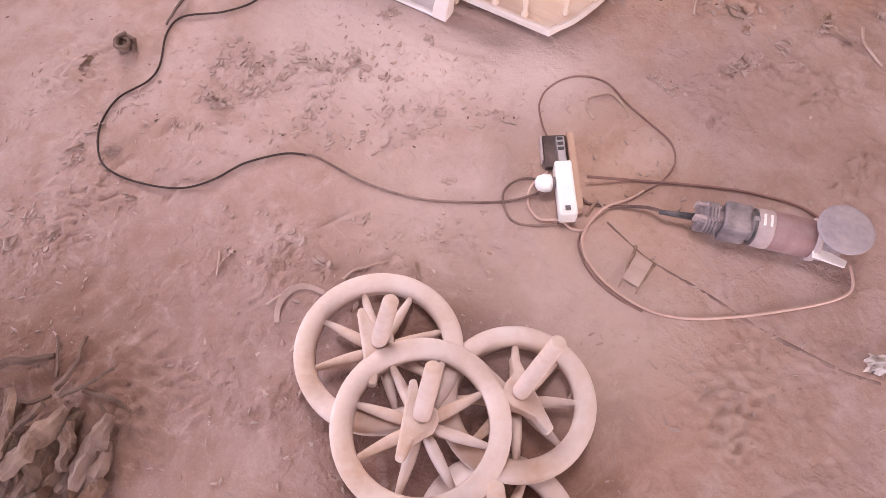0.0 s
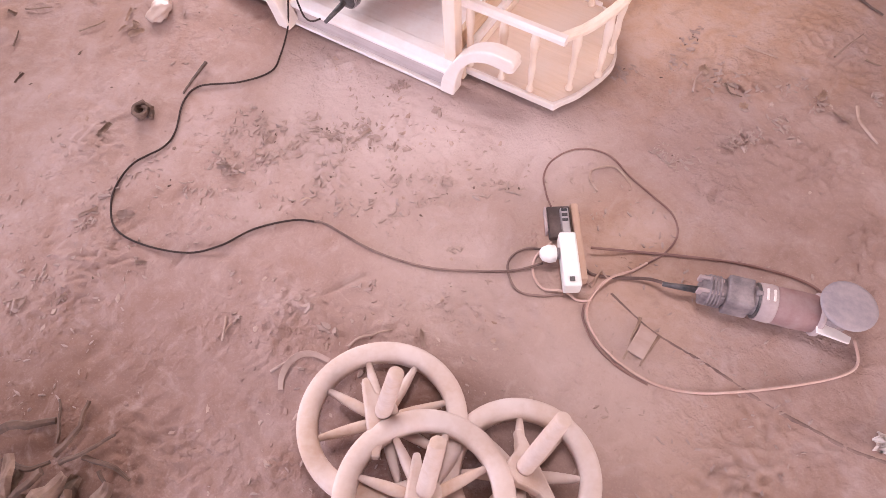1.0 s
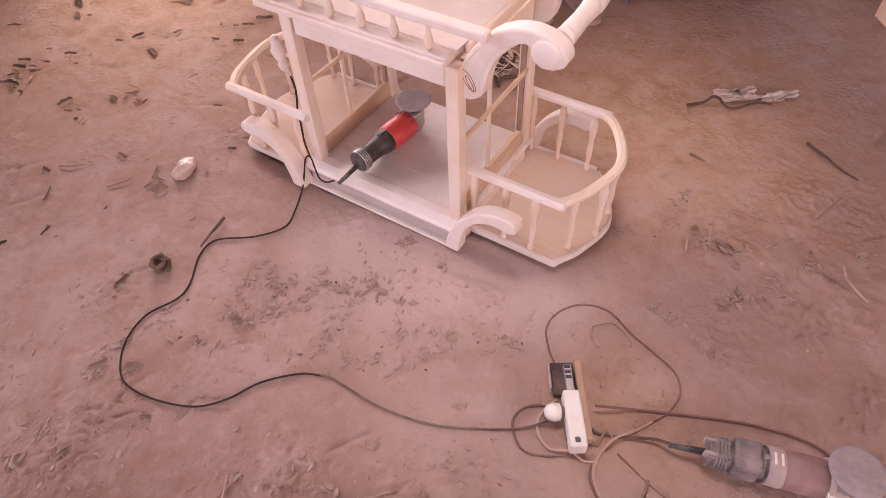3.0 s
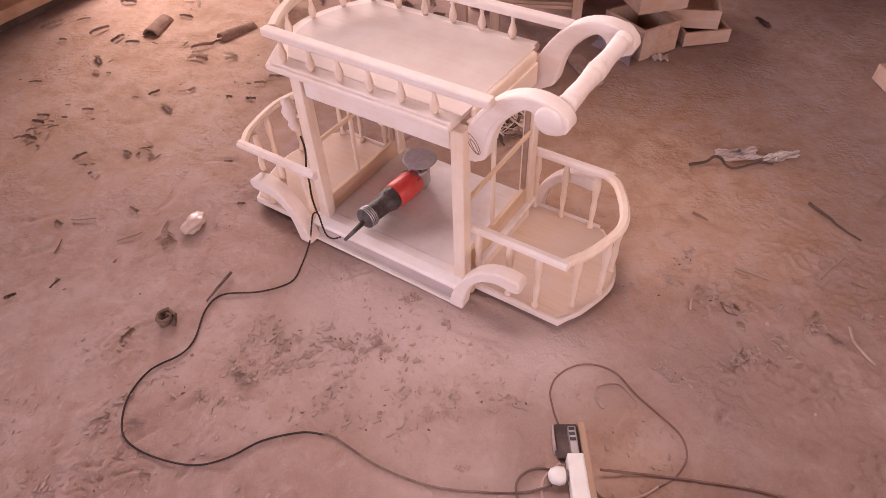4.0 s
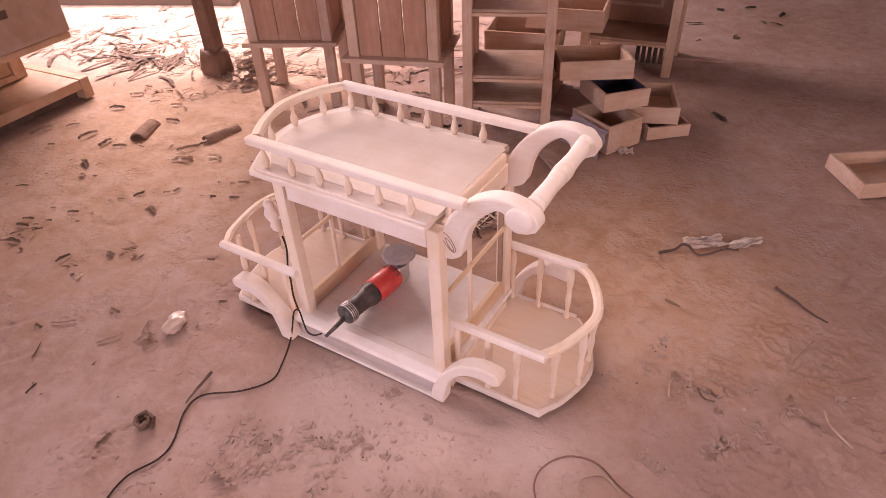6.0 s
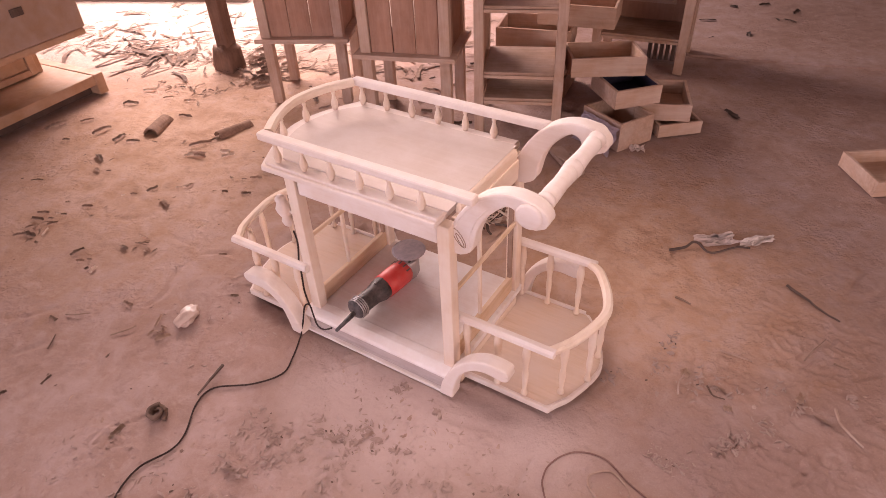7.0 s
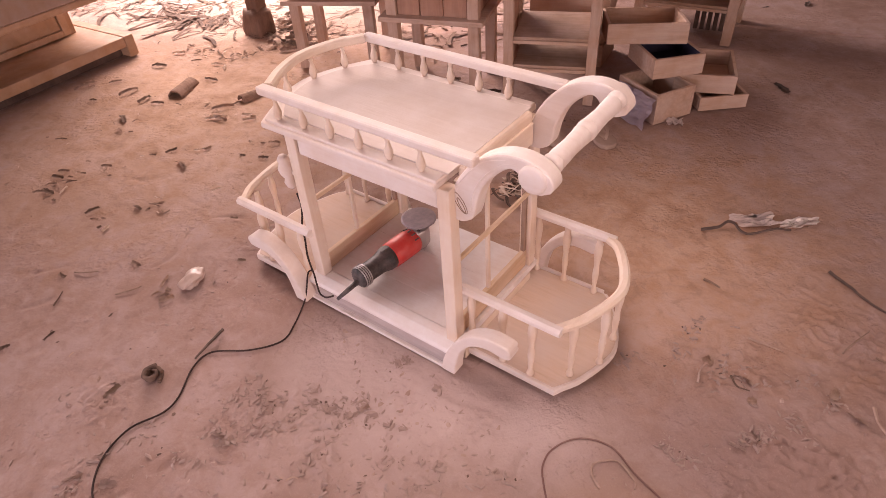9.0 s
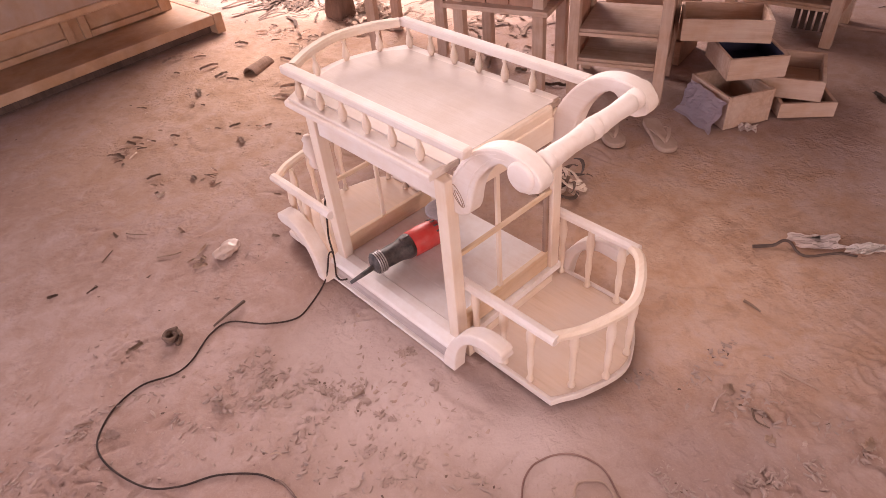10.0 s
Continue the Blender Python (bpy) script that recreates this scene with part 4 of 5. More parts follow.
# ---- furniture in the back of the shed ----
def night_cabinet(m, w, d, leg, h, label):
    """A small cabinet on four legs, seen from its boarded back."""
    c = thing("cabinet", m, label, "cabinet", "row of unfinished cabinets")
    for x in (0.0, w - 0.05):
        for y in (0.0, d - 0.05):
            part("leg", prism([(x, y), (x + 0.05, y), (x + 0.05, y + 0.05), (x, y + 0.05)], 0, leg + h, "z", 0.003, m), DRAWER_UP, c)
    part("bottom_board", box((-0.03, -0.03, leg - 0.005), (w + 0.03, d + 0.02, leg + 0.018), 0.003, m), DRAWER, c)
    n = 3
    for k in range(n):
        a = 0.052 + (w - 0.104) * k / n
        part("back_board", box((a + 0.002, 0.012, leg + 0.019), (a + (w - 0.104) / n - 0.003, 0.026 + 0.002 * (k % 2), leg + h), 0.002, m), RED_BOARD, c)
    for x in (0.012, w - 0.026):
        part("side_board", box((x, 0.051, leg + 0.019), (x + 0.014, d - 0.051, leg + h), 0.002, m), RED_BOARD, c)
    part("top_board", box((-0.03, -0.03, leg + h + 0.001), (w + 0.03, d + 0.03, leg + h + 0.024), 0.004, m), BROWN_FLAT, c)
    return c


night_cabinet(pose(-2.5, 2.44, 0, 0, 0, 27), 0.44, 0.36, 0.35, 0.4, "brown wooden cabinet on four square legs, boarded back")
night_cabinet(pose(-1.86, 2.47, 0, 0, 0, 19), 0.44, 0.36, 0.37, 0.4, "brown wooden cabinet with three upright back boards")


def drawer_chest(m, w, d, h, shelves, label, posts=0.045):
    """An open carcass of posts and shelves, waiting for its drawers."""
    c = thing("drawer_carcass", m, label, "cabinet frame")
    for x in (0.0, w - posts):
        for y in (0.0, d - posts):
            part("post", box((x, y, 0), (x + posts, y + posts, h), 0.003, m), DRAWER_UP, c)
    for z in shelves:
        part("shelf", box((posts + 0.001, 0.004, z - 0.014), (w - posts - 0.001, d - 0.004, z), 0.002, m), BROWN_FLAT, c)
        part("front_rail", box((posts + 0.001, -0.002, z - 0.03), (w - posts - 0.001, 0.018, z - 0.015), 0.002, m), DRAWER, c)
    for x in (0.014, w - 0.028):
        part("side_board", box((x, posts + 0.001, 0.12), (x + 0.014, d - posts - 0.001, h), 0.002, m), RED_BOARD, c)
    return c


drawer_chest(pose(-1.345, 2.665, 0, 0, 0, 23), 0.42, 0.34, 0.95, (0.185, 0.315, 0.62), "tall open drawer frame of bare brown wood")
drawer_chest(pose(-1.16, 3.72, 0, 0, 0, 8), 0.53, 0.4, 0.9, (0.2, 0.5), "dark brown open cabinet frame in the shade", 0.05)


cm = pose(-1.16, 3.72, 0, 0, 0, 8)
back = thing("back_panel", cm, "framed wooden back panel standing in the cabinet frame", "panel")
part("board", box((0.052, 0.30, 0.2005), (0.478, 0.312, 0.9), 0.002, cm), RED_BOARD, back)
for lo, hi in (((0.09, 0.288, 0.3), (0.11, 0.2995, 0.7)), ((0.39, 0.288, 0.3), (0.41, 0.2995, 0.7)), ((0.1105, 0.288, 0.3), (0.3895, 0.2995, 0.32))):
    part("frame_strip", box(lo, hi, 0.002, cm), DRAWER, back)
# Slats coloured dark to put in the shade inside the cabinet.
for k in range(5):
    x = 0.3 + 0.034 * k
    part("slat", box((x, 0.2, 0.0), (x + 0.022, 0.22, 0.165), 0.002, cm), DARK, back)


def drawer(m, w, d, h, label, lining=None):
    c = thing("drawer", m, label, "drawer", "stack of loose drawers")
    t = 0.014
    part("front", box((0, 0, 0), (w, t, h), 0.002, m), DRAWER, c)
    part("back", box((0, d - t, 0), (w, d, h), 0.002, m), DRAWER, c)
    part("side", box((0, t + 0.0005, 0), (t, d - t - 0.0005, h), 0.002, m), DRAWER, c)
    part("side", box((w - t, t + 0.0005, 0), (w, d - t - 0.0005, h), 0.002, m), DRAWER, c)
    part("bottom", box((t, t, 0.006), (w - t, d - t, 0.014), 0.0, m), lining or DRAWER, c)
    if lining:
        part("lining", box((t + 0.0005, d - t - 0.003, 0.0145), (w - t - 0.0005, d - t - 0.0005, h - 0.004), 0.0, m), lining, c)
        for x in (t + 0.0005, w - t - 0.003):
            part("lining", box((x, t + 0.001, 0.0145), (x + 0.0025, d - t - 0.0035, h - 0.004), 0.0, m), lining, c)
    return c


drawer(pose(-0.96, 2.92, 0.262, -6, 0, 30), 0.35, 0.3, 0.09, "shallow drawer of bare wood on top of the stack")
drawer(pose(-0.72, 2.895, 0.158, 0, 0, 47), 0.235, 0.26, 0.09, "small drawer with a dark blue lining", BLUE_FELT)
drawer(pose(-0.88, 2.92, 0.0, 0, 0, -28), 0.26, 0.21, 0.14, "deep drawer standing on the floor")
drawer(pose(-0.665, 3.025, 0.066, 0, 0, 21), 0.265, 0.3, 0.085, "drawer of bare wood leaning in the pile")
drawer(pose(-0.53, 3.02, 0.0, 0, 0, 41), 0.22, 0.26, 0.064, "drawer lying on the floor under the stack")
for z, x, y, a in ((0.0, -1.5, 3.16, 10), (0.121, -1.5, 3.15, 14), (0.242, -1.49, 3.15, 15), (0.355, -1.31, 3.28, 12)):
    drawer(pose(x, y, z, 0, 0, a), 0.4, 0.26, 0.11, "pale bare drawer in a stack behind the frame")
drawer(pose(0.385, 2.93, 0.0, 0, 0, 35), 0.3, 0.26, 0.07, "single drawer frame lying apart on the floor")


# ---- dresser at the edge of the yard ----
def dresser():
    """A long panelled base unit lying near the yard, raised a little from the floor."""
    m = Matrix.Translation((-3.52, 2.10, 0)) @ Matrix.Rotation(radians(-85), 4, "Z")
    d = thing("dresser", m, "long panelled brown dresser on a projecting plinth, varnished above", "dresser")
    L = 2.6
    part("plinth", box((0.061, -0.95, 0.062), (L, 0.0, 0.12), 0.006, m), WARM, d)
    part("plinth_end", box((0.0, -0.95, 0.0), (0.06, 0.002, 0.122), 0.006, m), WARM, d)
    # Dark board added to put in the black gap's shade under the plinth.
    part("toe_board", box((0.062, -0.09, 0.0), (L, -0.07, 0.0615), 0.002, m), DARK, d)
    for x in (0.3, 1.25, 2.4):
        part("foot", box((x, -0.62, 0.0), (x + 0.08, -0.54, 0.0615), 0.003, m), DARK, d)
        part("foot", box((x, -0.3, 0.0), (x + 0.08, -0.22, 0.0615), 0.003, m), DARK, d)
    part("body", box((0.13, -0.9, 0.1205), (L, -0.34, 0.345), 0.006, m), WARM, d)
    for k in range(4):
        x = 0.17 + 0.58 * k
        p = part("panel", box((x + 0.05, -0.3395, 0.17), (x + 0.48, -0.33, 0.305), 0.004, m), WARM, d)
        for lo, hi in (((x, -0.3395, 0.13), (x + 0.045, -0.318, 0.335)), ((x + 0.485, -0.3395, 0.13), (x + 0.53, -0.318, 0.335)), ((x + 0.0455, -0.3395, 0.13), (x + 0.4845, -0.318, 0.165)), ((x + 0.0455, -0.3395, 0.308), (x + 0.4845, -0.318, 0.335))):
            part("panel_frame", box(lo, hi, 0.005, m), WARM, p)
    part("lower_moulding", box((0.004, -0.97, 0.346), (L + 0.03, 0.008, 0.385), 0.012, m), WARM, d)
    u = part("upper_case", box((0.0, -0.98, 0.3855), (L + 0.04, 0.012, 0.86), 0.008, m), VARNISHED, d, "tall varnished upper case with a soft sheen")
    for k in range(4):
        x = 0.3 + 0.58 * k
        part("pull", box((x, 0.0125, 0.545), (x + 0.07, 0.02, 0.585), 0.004, m), DARK, u, "dark finger pull")


dresser()

# ---- post on its footing ----
post = thing("roof_post", pose(-3.12, 2.7, 0), "dark weathered roof post on a worn wooden foot block", "post")
foot = lumpy(3, (0.078, 0.075, 0.12), 0.3, 3, 4.0)
for v in foot.verts:
    v.co = Vector([math.copysign(abs(c / r) ** 0.5 * r, c) for c, r in zip(v.co, (0.078, 0.075, 0.12))])
foot.transform(Matrix.Translation((-3.125, 2.695, 0.03)))
part("footing", foot, POST_WOOD, post, "worn wooden foot block", True)
part("shaft", prism([(-3.16, 2.655), (-3.075, 2.67), (-3.085, 2.755), (-3.17, 2.745)], 0.1, 3.2, "z", 0.01), POST_WOOD, post)

# ---- sandals ----
def sandal(m):
    s = thing("sandal", m, "worn brown rubber sandal lying on the floor", "sandal", "pair of sandals")
    o = [(-0.13, 0.0), (-0.12, 0.032), (-0.07, 0.036), (0.0, 0.033), (0.06, 0.046), (0.105, 0.04), (0.128, 0.01), (0.12, -0.025), (0.08, -0.042), (0.0, -0.036), (-0.07, -0.036), (-0.12, -0.03)]
    part("sole", prism([(q.x, q.y) for q in curve_points([(a, b, 0) for a, b in o], 3, True)], 0.0, 0.02, "z", 0.004, m), RUBBER, s)
    for e in (-1, 1):
        line = curve_points([m @ Vector(p) for p in ((0.075, 0.0, 0.02), (0.05, 0.02 * e, 0.038), (0.0, 0.036 * e, 0.04), (-0.04, 0.036 * e, 0.021))], 5)
        part("strap", sweep(line, slab_section(0.014, 0.004, 0.001)), RUBBER, s)


sandal(pose(-0.82, 2.6, 0.0, 0, 0, -40))
sandal(pose(-1.0, 2.5, 0.0, 0, 0, -35))


# ---- scraps ----
def crumple(name, seed, w, d, h, m, mat, label, category, n=12, ragged=0.35):
    """A crumpled sheet."""
    bm = bmesh.new()
    g = [[None] * n for _ in range(n)]
    for i in range(n):
        for j in range(n):
            u, v = i / (n - 1) - 0.5, j / (n - 1) - 0.5
            q = Vector((u * 4, v * 4, seed * 3.7))
            k = 1 + ragged * noise.noise(q + Vector((9, 1, 3)))
            g[i][j] = bm.verts.new((u * w * k, v * d * k, max(0.0, h * (0.5 + noise.noise(q) * 1.2 + 0.5 * noise.noise(q * 2.7))) + 0.001))
    for i in range(n - 1):
        for j in range(n - 1):
            bm.faces.new((g[i][j], g[i + 1][j], g[i + 1][j + 1], g[i][j + 1]))
    bmesh.ops.solidify(bm, geom=bm.faces[:], thickness=0.0012)
    bm.transform(m)
    return solo(name, bm, mat, label, category)


bag = lumpy(21, (0.034, 0.052, 0.017), 0.42, 4, 2.0)
bag.transform(pose(-1.55, 1.02, 0.011, 0, 0, 25))
solo("plastic_bag", bag, BAG, "small crumpled pale plastic bag on the floor", "plastic bag", smooth=True)
crumple("paper_scrap", 2, 0.15, 0.075, 0.012, pose(-0.09, 2.33, 0.0, 0, 0, 35), PAPER, "torn dusty grey paper lying on the floor", "paper")
crumple("paper_scrap", 5, 0.13, 0.04, 0.012, pose(0.045, 2.395, 0.0, 0, 0, 45), FILM, "torn strip of pale paper", "paper")
crumple("paper_scrap", 7, 0.1, 0.05, 0.02, pose(0.62, 4.05, 0.0, 0, 0, 30), FILM, "crumpled pale paper in the shade", "paper")
crumple("plastic_sheet", 9, 0.24, 0.14, 0.014, pose(-0.765, 2.815, 0.062, 66, 0, -28), LILAC, "crumpled lilac plastic sheet hanging on the drawers", "plastic sheet", 16, 0.14)
crumple("leather_scrap", 4, 0.07, 0.05, 0.016, pose(-0.58, 2.86, 0.0, 0, 0, 20), PAPER, "crumpled pale scrap beside the drawers", "scrap")


def stick(name, pts, r, mat, label, category="twig", group=""):
    line = curve_points([(p[0], p[1], p[2] + ground_z(p[0], p[1])) for p in pts], 5)
    for q in line:
        q.z = max(q.z, ground_z(q.x, q.y) + 0.4 * r)
        q += Vector((noise.noise(q * 30), noise.noise(q * 30 + Vector((3, 3, 3))), 0)) * r * 0.8
    return solo(name, sweep(line, round_section(r, 6), scale=lambda t: 1.0 - 0.45 * t), mat, label, category, group)


stick("twig", [(-0.225, 2.19, 0.01), (-0.18, 2.22, 0.02), (-0.15, 2.25, 0.035), (-0.09, 2.24, 0.012), (-0.02, 2.31, 0.014), (0.03, 2.34, 0.01)], 0.006, DARK, "dark bent twig under the torn paper")
stick("wood_strip", [(-1.275, 0.925, 0.012), (-1.263, 0.86, 0.012), (-1.252, 0.805, 0.008)], 0.0055, DARK, "short dark strip of wood beside the cable", "wood strip")
stick("wood_strip", [(0.143, 0.835, 0.006), (0.148, 0.78, 0.006), (0.15, 0.725, 0.005)], 0.004, BARK, "thin dark strip of wood in the dust", "wood strip")
stick("wood_strip", [(0.195, 0.815, 0.006), (0.192, 0.775, 0.006), (0.188, 0.73, 0.005)], 0.004, BARK, "thin dark strip of wood in the dust", "wood strip")
curl = curve_points([(-0.456, 0.271, 0.006), (-0.473, 0.298, 0.008), (-0.477, 0.331, 0.011), (-0.465, 0.358, 0.012), (-0.441, 0.374, 0.01), (-0.404, 0.38, 0.007)], 5)
solo("wood_shaving", sweep(curl, slab_section(0.016, 0.004, 0.001), up=(0.3, -0.3, 1), scale=lambda t: 1.0 - 0.6 * abs(t - 0.45)), CHIP_DUSTY, "broad curled wood shaving beside the wheels", "shaving")
stick("wood_shaving", [(-0.503, 0.292, 0.006), (-0.494, 0.312, 0.009), (-0.483, 0.333, 0.008)], 0.0045, CHIP_DUSTY, "short dusty shaving beside the curled one", "shaving")
# Thin curl added for the dark rim of a ring dented in the dust.
stick("wood_shaving", [(-0.09, 1.1, 0.003), (-0.122, 1.12, 0.006), (-0.127, 1.155, 0.007), (-0.085, 1.19, 0.006), (-0.03, 1.165, 0.003), (-0.022, 1.145, 0.0)], 0.004, HUSK, "thin curl tracing a pressed ring in the dust", "shaving")
solo("wood_slip", box((-0.02, -0.034, -0.003), (0.02, 0.034, 0.003), 0.001, pose(0.17, 0.78, 0.0, 2, 1, -4)), CHIP_DUSTY, "small flat slip of wood under dust", "wood slip")
stick("wood_strip", [(0.01, 0.85, 0.006), (0.012, 0.875, 0.01), (0.015, 0.9, 0.012)], 0.005, SHAVING, "short brown strip of wood by the socket", "wood strip")
stick("wood_strip", [(0.013, 0.9, 0.008), (0.028, 0.893, 0.006), (0.04, 0.887, 0.004)], 0.004, HUSK, "short dusty strip of wood by the socket", "wood strip")
crumple("paper_scrap", 12, 0.05, 0.04, 0.02, pose(0.68, 0.835, 0.0, 0, 0, 15), FILM, "small crumpled shiny wrapper", "wrapper")
def flake(seed, x, y, L, w, bend, turn, mat=None, name="bark_flake", label="curved brown flake of bark on the floor", group="flakes over the floor"):
    """A stiff bent flake of bark or planed wood with ragged ends."""
    n, bm = 8, bmesh.new()
    rows = []
    for i in range(n + 1):
        t = i / n - 0.5
        ww = w * (1 - 1.6 * abs(t) ** 3) * (0.8 + 0.5 * noise.noise(Vector((i * 0.7, seed * 1.7, 1))))
        cz = 0.25 * L * bend * (0.25 - t * t) + 0.05 * L * noise.noise(Vector((i * 0.5, seed, 5))) + 0.004
        rows.append([bm.verts.new((L * t + 0.05 * L * noise.noise(Vector((i * 1.3, e, seed * 2.1))), e * ww / 2 * (1 + 0.7 * noise.noise(Vector((i * 0.9, e * 7, seed * 3.3)))) + 0.12 * L * bend * t * t, max(0.0, cz) + (0.25 * w if e > 0 else 0.0) * (1 + noise.noise(Vector((i, seed, 9)))))) for e in (-1, 0, 1)])
    for a, b in zip(rows, rows[1:]):
        for q in range(2):
            bm.faces.new((a[q], b[q], b[q + 1], a[q + 1]))
    bmesh.ops.solidify(bm, geom=bm.faces[:], thickness=0.0018)
    bm.transform(pose(x, y, ground_z(x, y) + 0.002, 0, 0, turn))
    return solo(name, bm, mat or BARK, label, "bark", group)


def shell(x, y, L, w, rise, turn, tip, label):
    """A thick arched shell of bark lying hollow side down, a little tipped."""
    out = [(w / 2 * math.cos(a), rise * math.sin(a)) for a in [math.pi * k / 8 for k in range(9)]]
    inn = [(0.8 * a, 0.72 * b) for a, b in out[::-1]]
    bm = prism(out + inn, -L / 2, L / 2, "x", 0.002)
    for v in bm.verts:
        v.co += Vector((0.008 * noise.noise(v.co * 40), 0.004 * noise.noise(v.co * 30 + Vector((7, 0, 0))), 0.004 * noise.noise(v.co * 25)))
    bm.transform(pose(x, y, ground_z(x, y) - 0.001, 0, tip, turn))
    return solo("bark_shell", bm, DRY_BARK, label, "bark")


shell(-2.87, 1.94, 0.18, 0.085, 0.036, 116, 3, "thick arched piece of bark lying hollow side down")
shell(-2.465, 2.1, 0.2, 0.06, 0.032, 80, 3, "long narrow piece of bark lying hollow side down")
for k in range(3):
    a = [(-1.3 + 0.03 * math.cos(t * 1.1 + k) * (1 - 0.12 * t), 0.69 + 0.028 * math.sin(t * 1.1 + k) * (1 - 0.1 * t), 0.008 + 0.008 * k) for t in range(7)]
    stick("wood_shaving", a, 0.0075, DEBRIS, "dark curled wood shaving", "shaving", "curled shavings by the cable")
for k, (x, y) in enumerate(((-0.64, 5.12), (-0.46, 5.25), (-0.24, 5.18), (-0.33, 4.97), (-0.25, 4.98), (-0.73, 4.77), (-0.64, 4.46), (-0.44, 4.61), (-0.28, 3.43))):
    flake(400 + k, x, y, 0.05 + 0.03 * (k % 3), 0.03, 0.5, 40 * k, DARK, "bark_flake", "dark flake of bark on the shaded floor")
clutter = random.Random(41)
for k in range(44):
    flake(500 + k, clutter.uniform(-2.35, -1.35), clutter.uniform(2.45, 3.5), clutter.uniform(0.04, 0.13), clutter.uniform(0.012, 0.035), clutter.uniform(-0.5, 1.0), clutter.uniform(0, 180), (BARK, SHAVING, HUSK, DEBRIS)[k % 4], "wood_flake", "flake of brown wood under the cabinets", "flakes under the cabinets")
heap = random.Random(31)
for k in range(64):
    x, y = heap.gauss(-2.86, 0.085), heap.gauss(2.76, 0.08)
    fl = flake(300 + k, x, y, heap.uniform(0.04, 0.1), heap.uniform(0.02, 0.045), heap.uniform(-0.5, 1.0), heap.uniform(0, 180), (BARK, SHAVING, FLAKE, SHAVING)[k % 4], "wood_flake", "broken flake of brown wood heaped by the post", "heap of offcuts")
    fl.data.transform(Matrix.Translation((0, 0, 0.17 * max(0.0, 1 - math.hypot(x + 2.87, y - 2.74) / 0.19) * heap.random())))
for k, (x, y, L, turn) in enumerate(((-1.63, 0.96, 0.06, 120), (-1.55, 0.91, 0.05, 60), (-0.01, 1.62, 0.03, 60), (0.1, 1.61, 0.04, 150), (0.13, 1.55, 0.025, 20), (0.3, 1.69, 0.04, 80), (0.14, 1.39, 0.04, 0), (-0.95, 0.66, 0.04, 50))):
    flake(k, x, y, L, 0.012 + 0.008 * (k % 3), (0.5, 1.2, 0.3, 0.9)[k % 4], turn, (FLAKE, CHIP_DUSTY)[k > 5])
CHIPS_NEAR = ((-2.511, 1.272, 0.049, 31), (-2.845, 1.569, 0.094, 158), (-2.752, 1.49, 0.047, 174), (-2.695, 1.511, 0.023, 29), (-2.369, 1.51, 0.051, 73), (-2.228, 1.462, 0.079, 164), (-2.25, 1.054, 0.056, 81), (-2.192, 1.024, 0.031, 29),
              (-2.163, 1.047, 0.018, 29), (-2.109, 1.167, 0.047, 176), (-1.801, 0.958, 0.046, 6), (-1.972, 0.774, 0.039, 1), (-2.008, 1.8, 0.054, 30), (-2.054, 1.772, 0.022, 30), (-2.056, 1.655, 0.027, 28), (-1.982, 1.875, 0.074, 31),
              (-1.96, 1.692, 0.043, 31), (-2.413, 1.819, 0.068, 13), (-1.712, 1.328, 0.031, 31), (-1.49, 1.179, 0.029, 31))
CHIPS_FAR = ((-3.381, 1.674, 0.112, 83), (-3.194, 1.606, 0.038, 30), (-3.293, 1.798, 0.066, 55), (-3.099, 1.759, 0.1, 81), (-2.941, 1.752, 0.078, 99), (-2.847, 1.761, 0.069, 30), (-3.253, 2.048, 0.09, 29), (-2.501, 1.906, 0.106, 53), (-2.836, 2.09, 0.087, 11),
             (-2.479, 1.973, 0.047, 75), (-2.647, 1.146, 0.052, 30), (-2.625, 1.107, 0.061, 16), (-2.589, 1.06, 0.044, 51), (-2.577, 1.002, 0.05, 49), (-2.541, 1.023, 0.068, 7), (-2.573, 1.137, 0.023, 31), (-2.55, 1.185, 0.024, 30), (-2.623, 1.25, 0.024, 30))
CHIPS_PALE = ((-2.273, 1.578, 0.032, 30), (-2.092, 1.016, 0.04, 110), (-2.286, 1.892, 0.064, 51), (-2.473, 1.797, 0.039, 29), (-2.441, 1.825, 0.09, 30), (-2.317, 1.911, 0.08, 12), (-3.299, 2.218, 0.08, 29), (-2.967, 2.232, 0.067, 30))
for k, (x, y, L, turn) in enumerate(CHIPS_NEAR + CHIPS_FAR):
    flake(100 + k, x, y, L * 1.05, 0.008 + 0.2 * L, (1.3, 0.9, 1.6)[k % 3], turn, (SHAVING, BARK, FLAKE, SHAVING, BARK)[k % 5])
for k, (x, y, L, turn) in enumerate(CHIPS_PALE):
    flake(150 + k, x, y, L, 0.006 + 0.3 * L, 0.6, turn, CHIP, "bark_flake", "pale curved flake of wood on the floor")
rnd = random.Random(77)
CLUSTERS = ((-3.219, 2.312, 0.07, 12), (-2.936, 2.399, 0.09, 16), (-2.015, 1.214, 0.035, 9), (-2.59, 1.06, 0.07, 10), (-2.5, 1.5, 0.45, 16))
for cx, cy, cr, count in CLUSTERS:
    for k in range(count):
        x, y = rnd.gauss(cx, cr), rnd.gauss(cy, cr * 0.7)
        flake(200 + k, x, y, (0.016 if y < 2.2 else 0.04) + 0.05 * rnd.random() ** 3, rnd.uniform(0.006, 0.016), rnd.uniform(0.2, 1.4), rnd.uniform(0, 180), (FLAKE, SHAVING, BARK, CHIP)[k % 4])
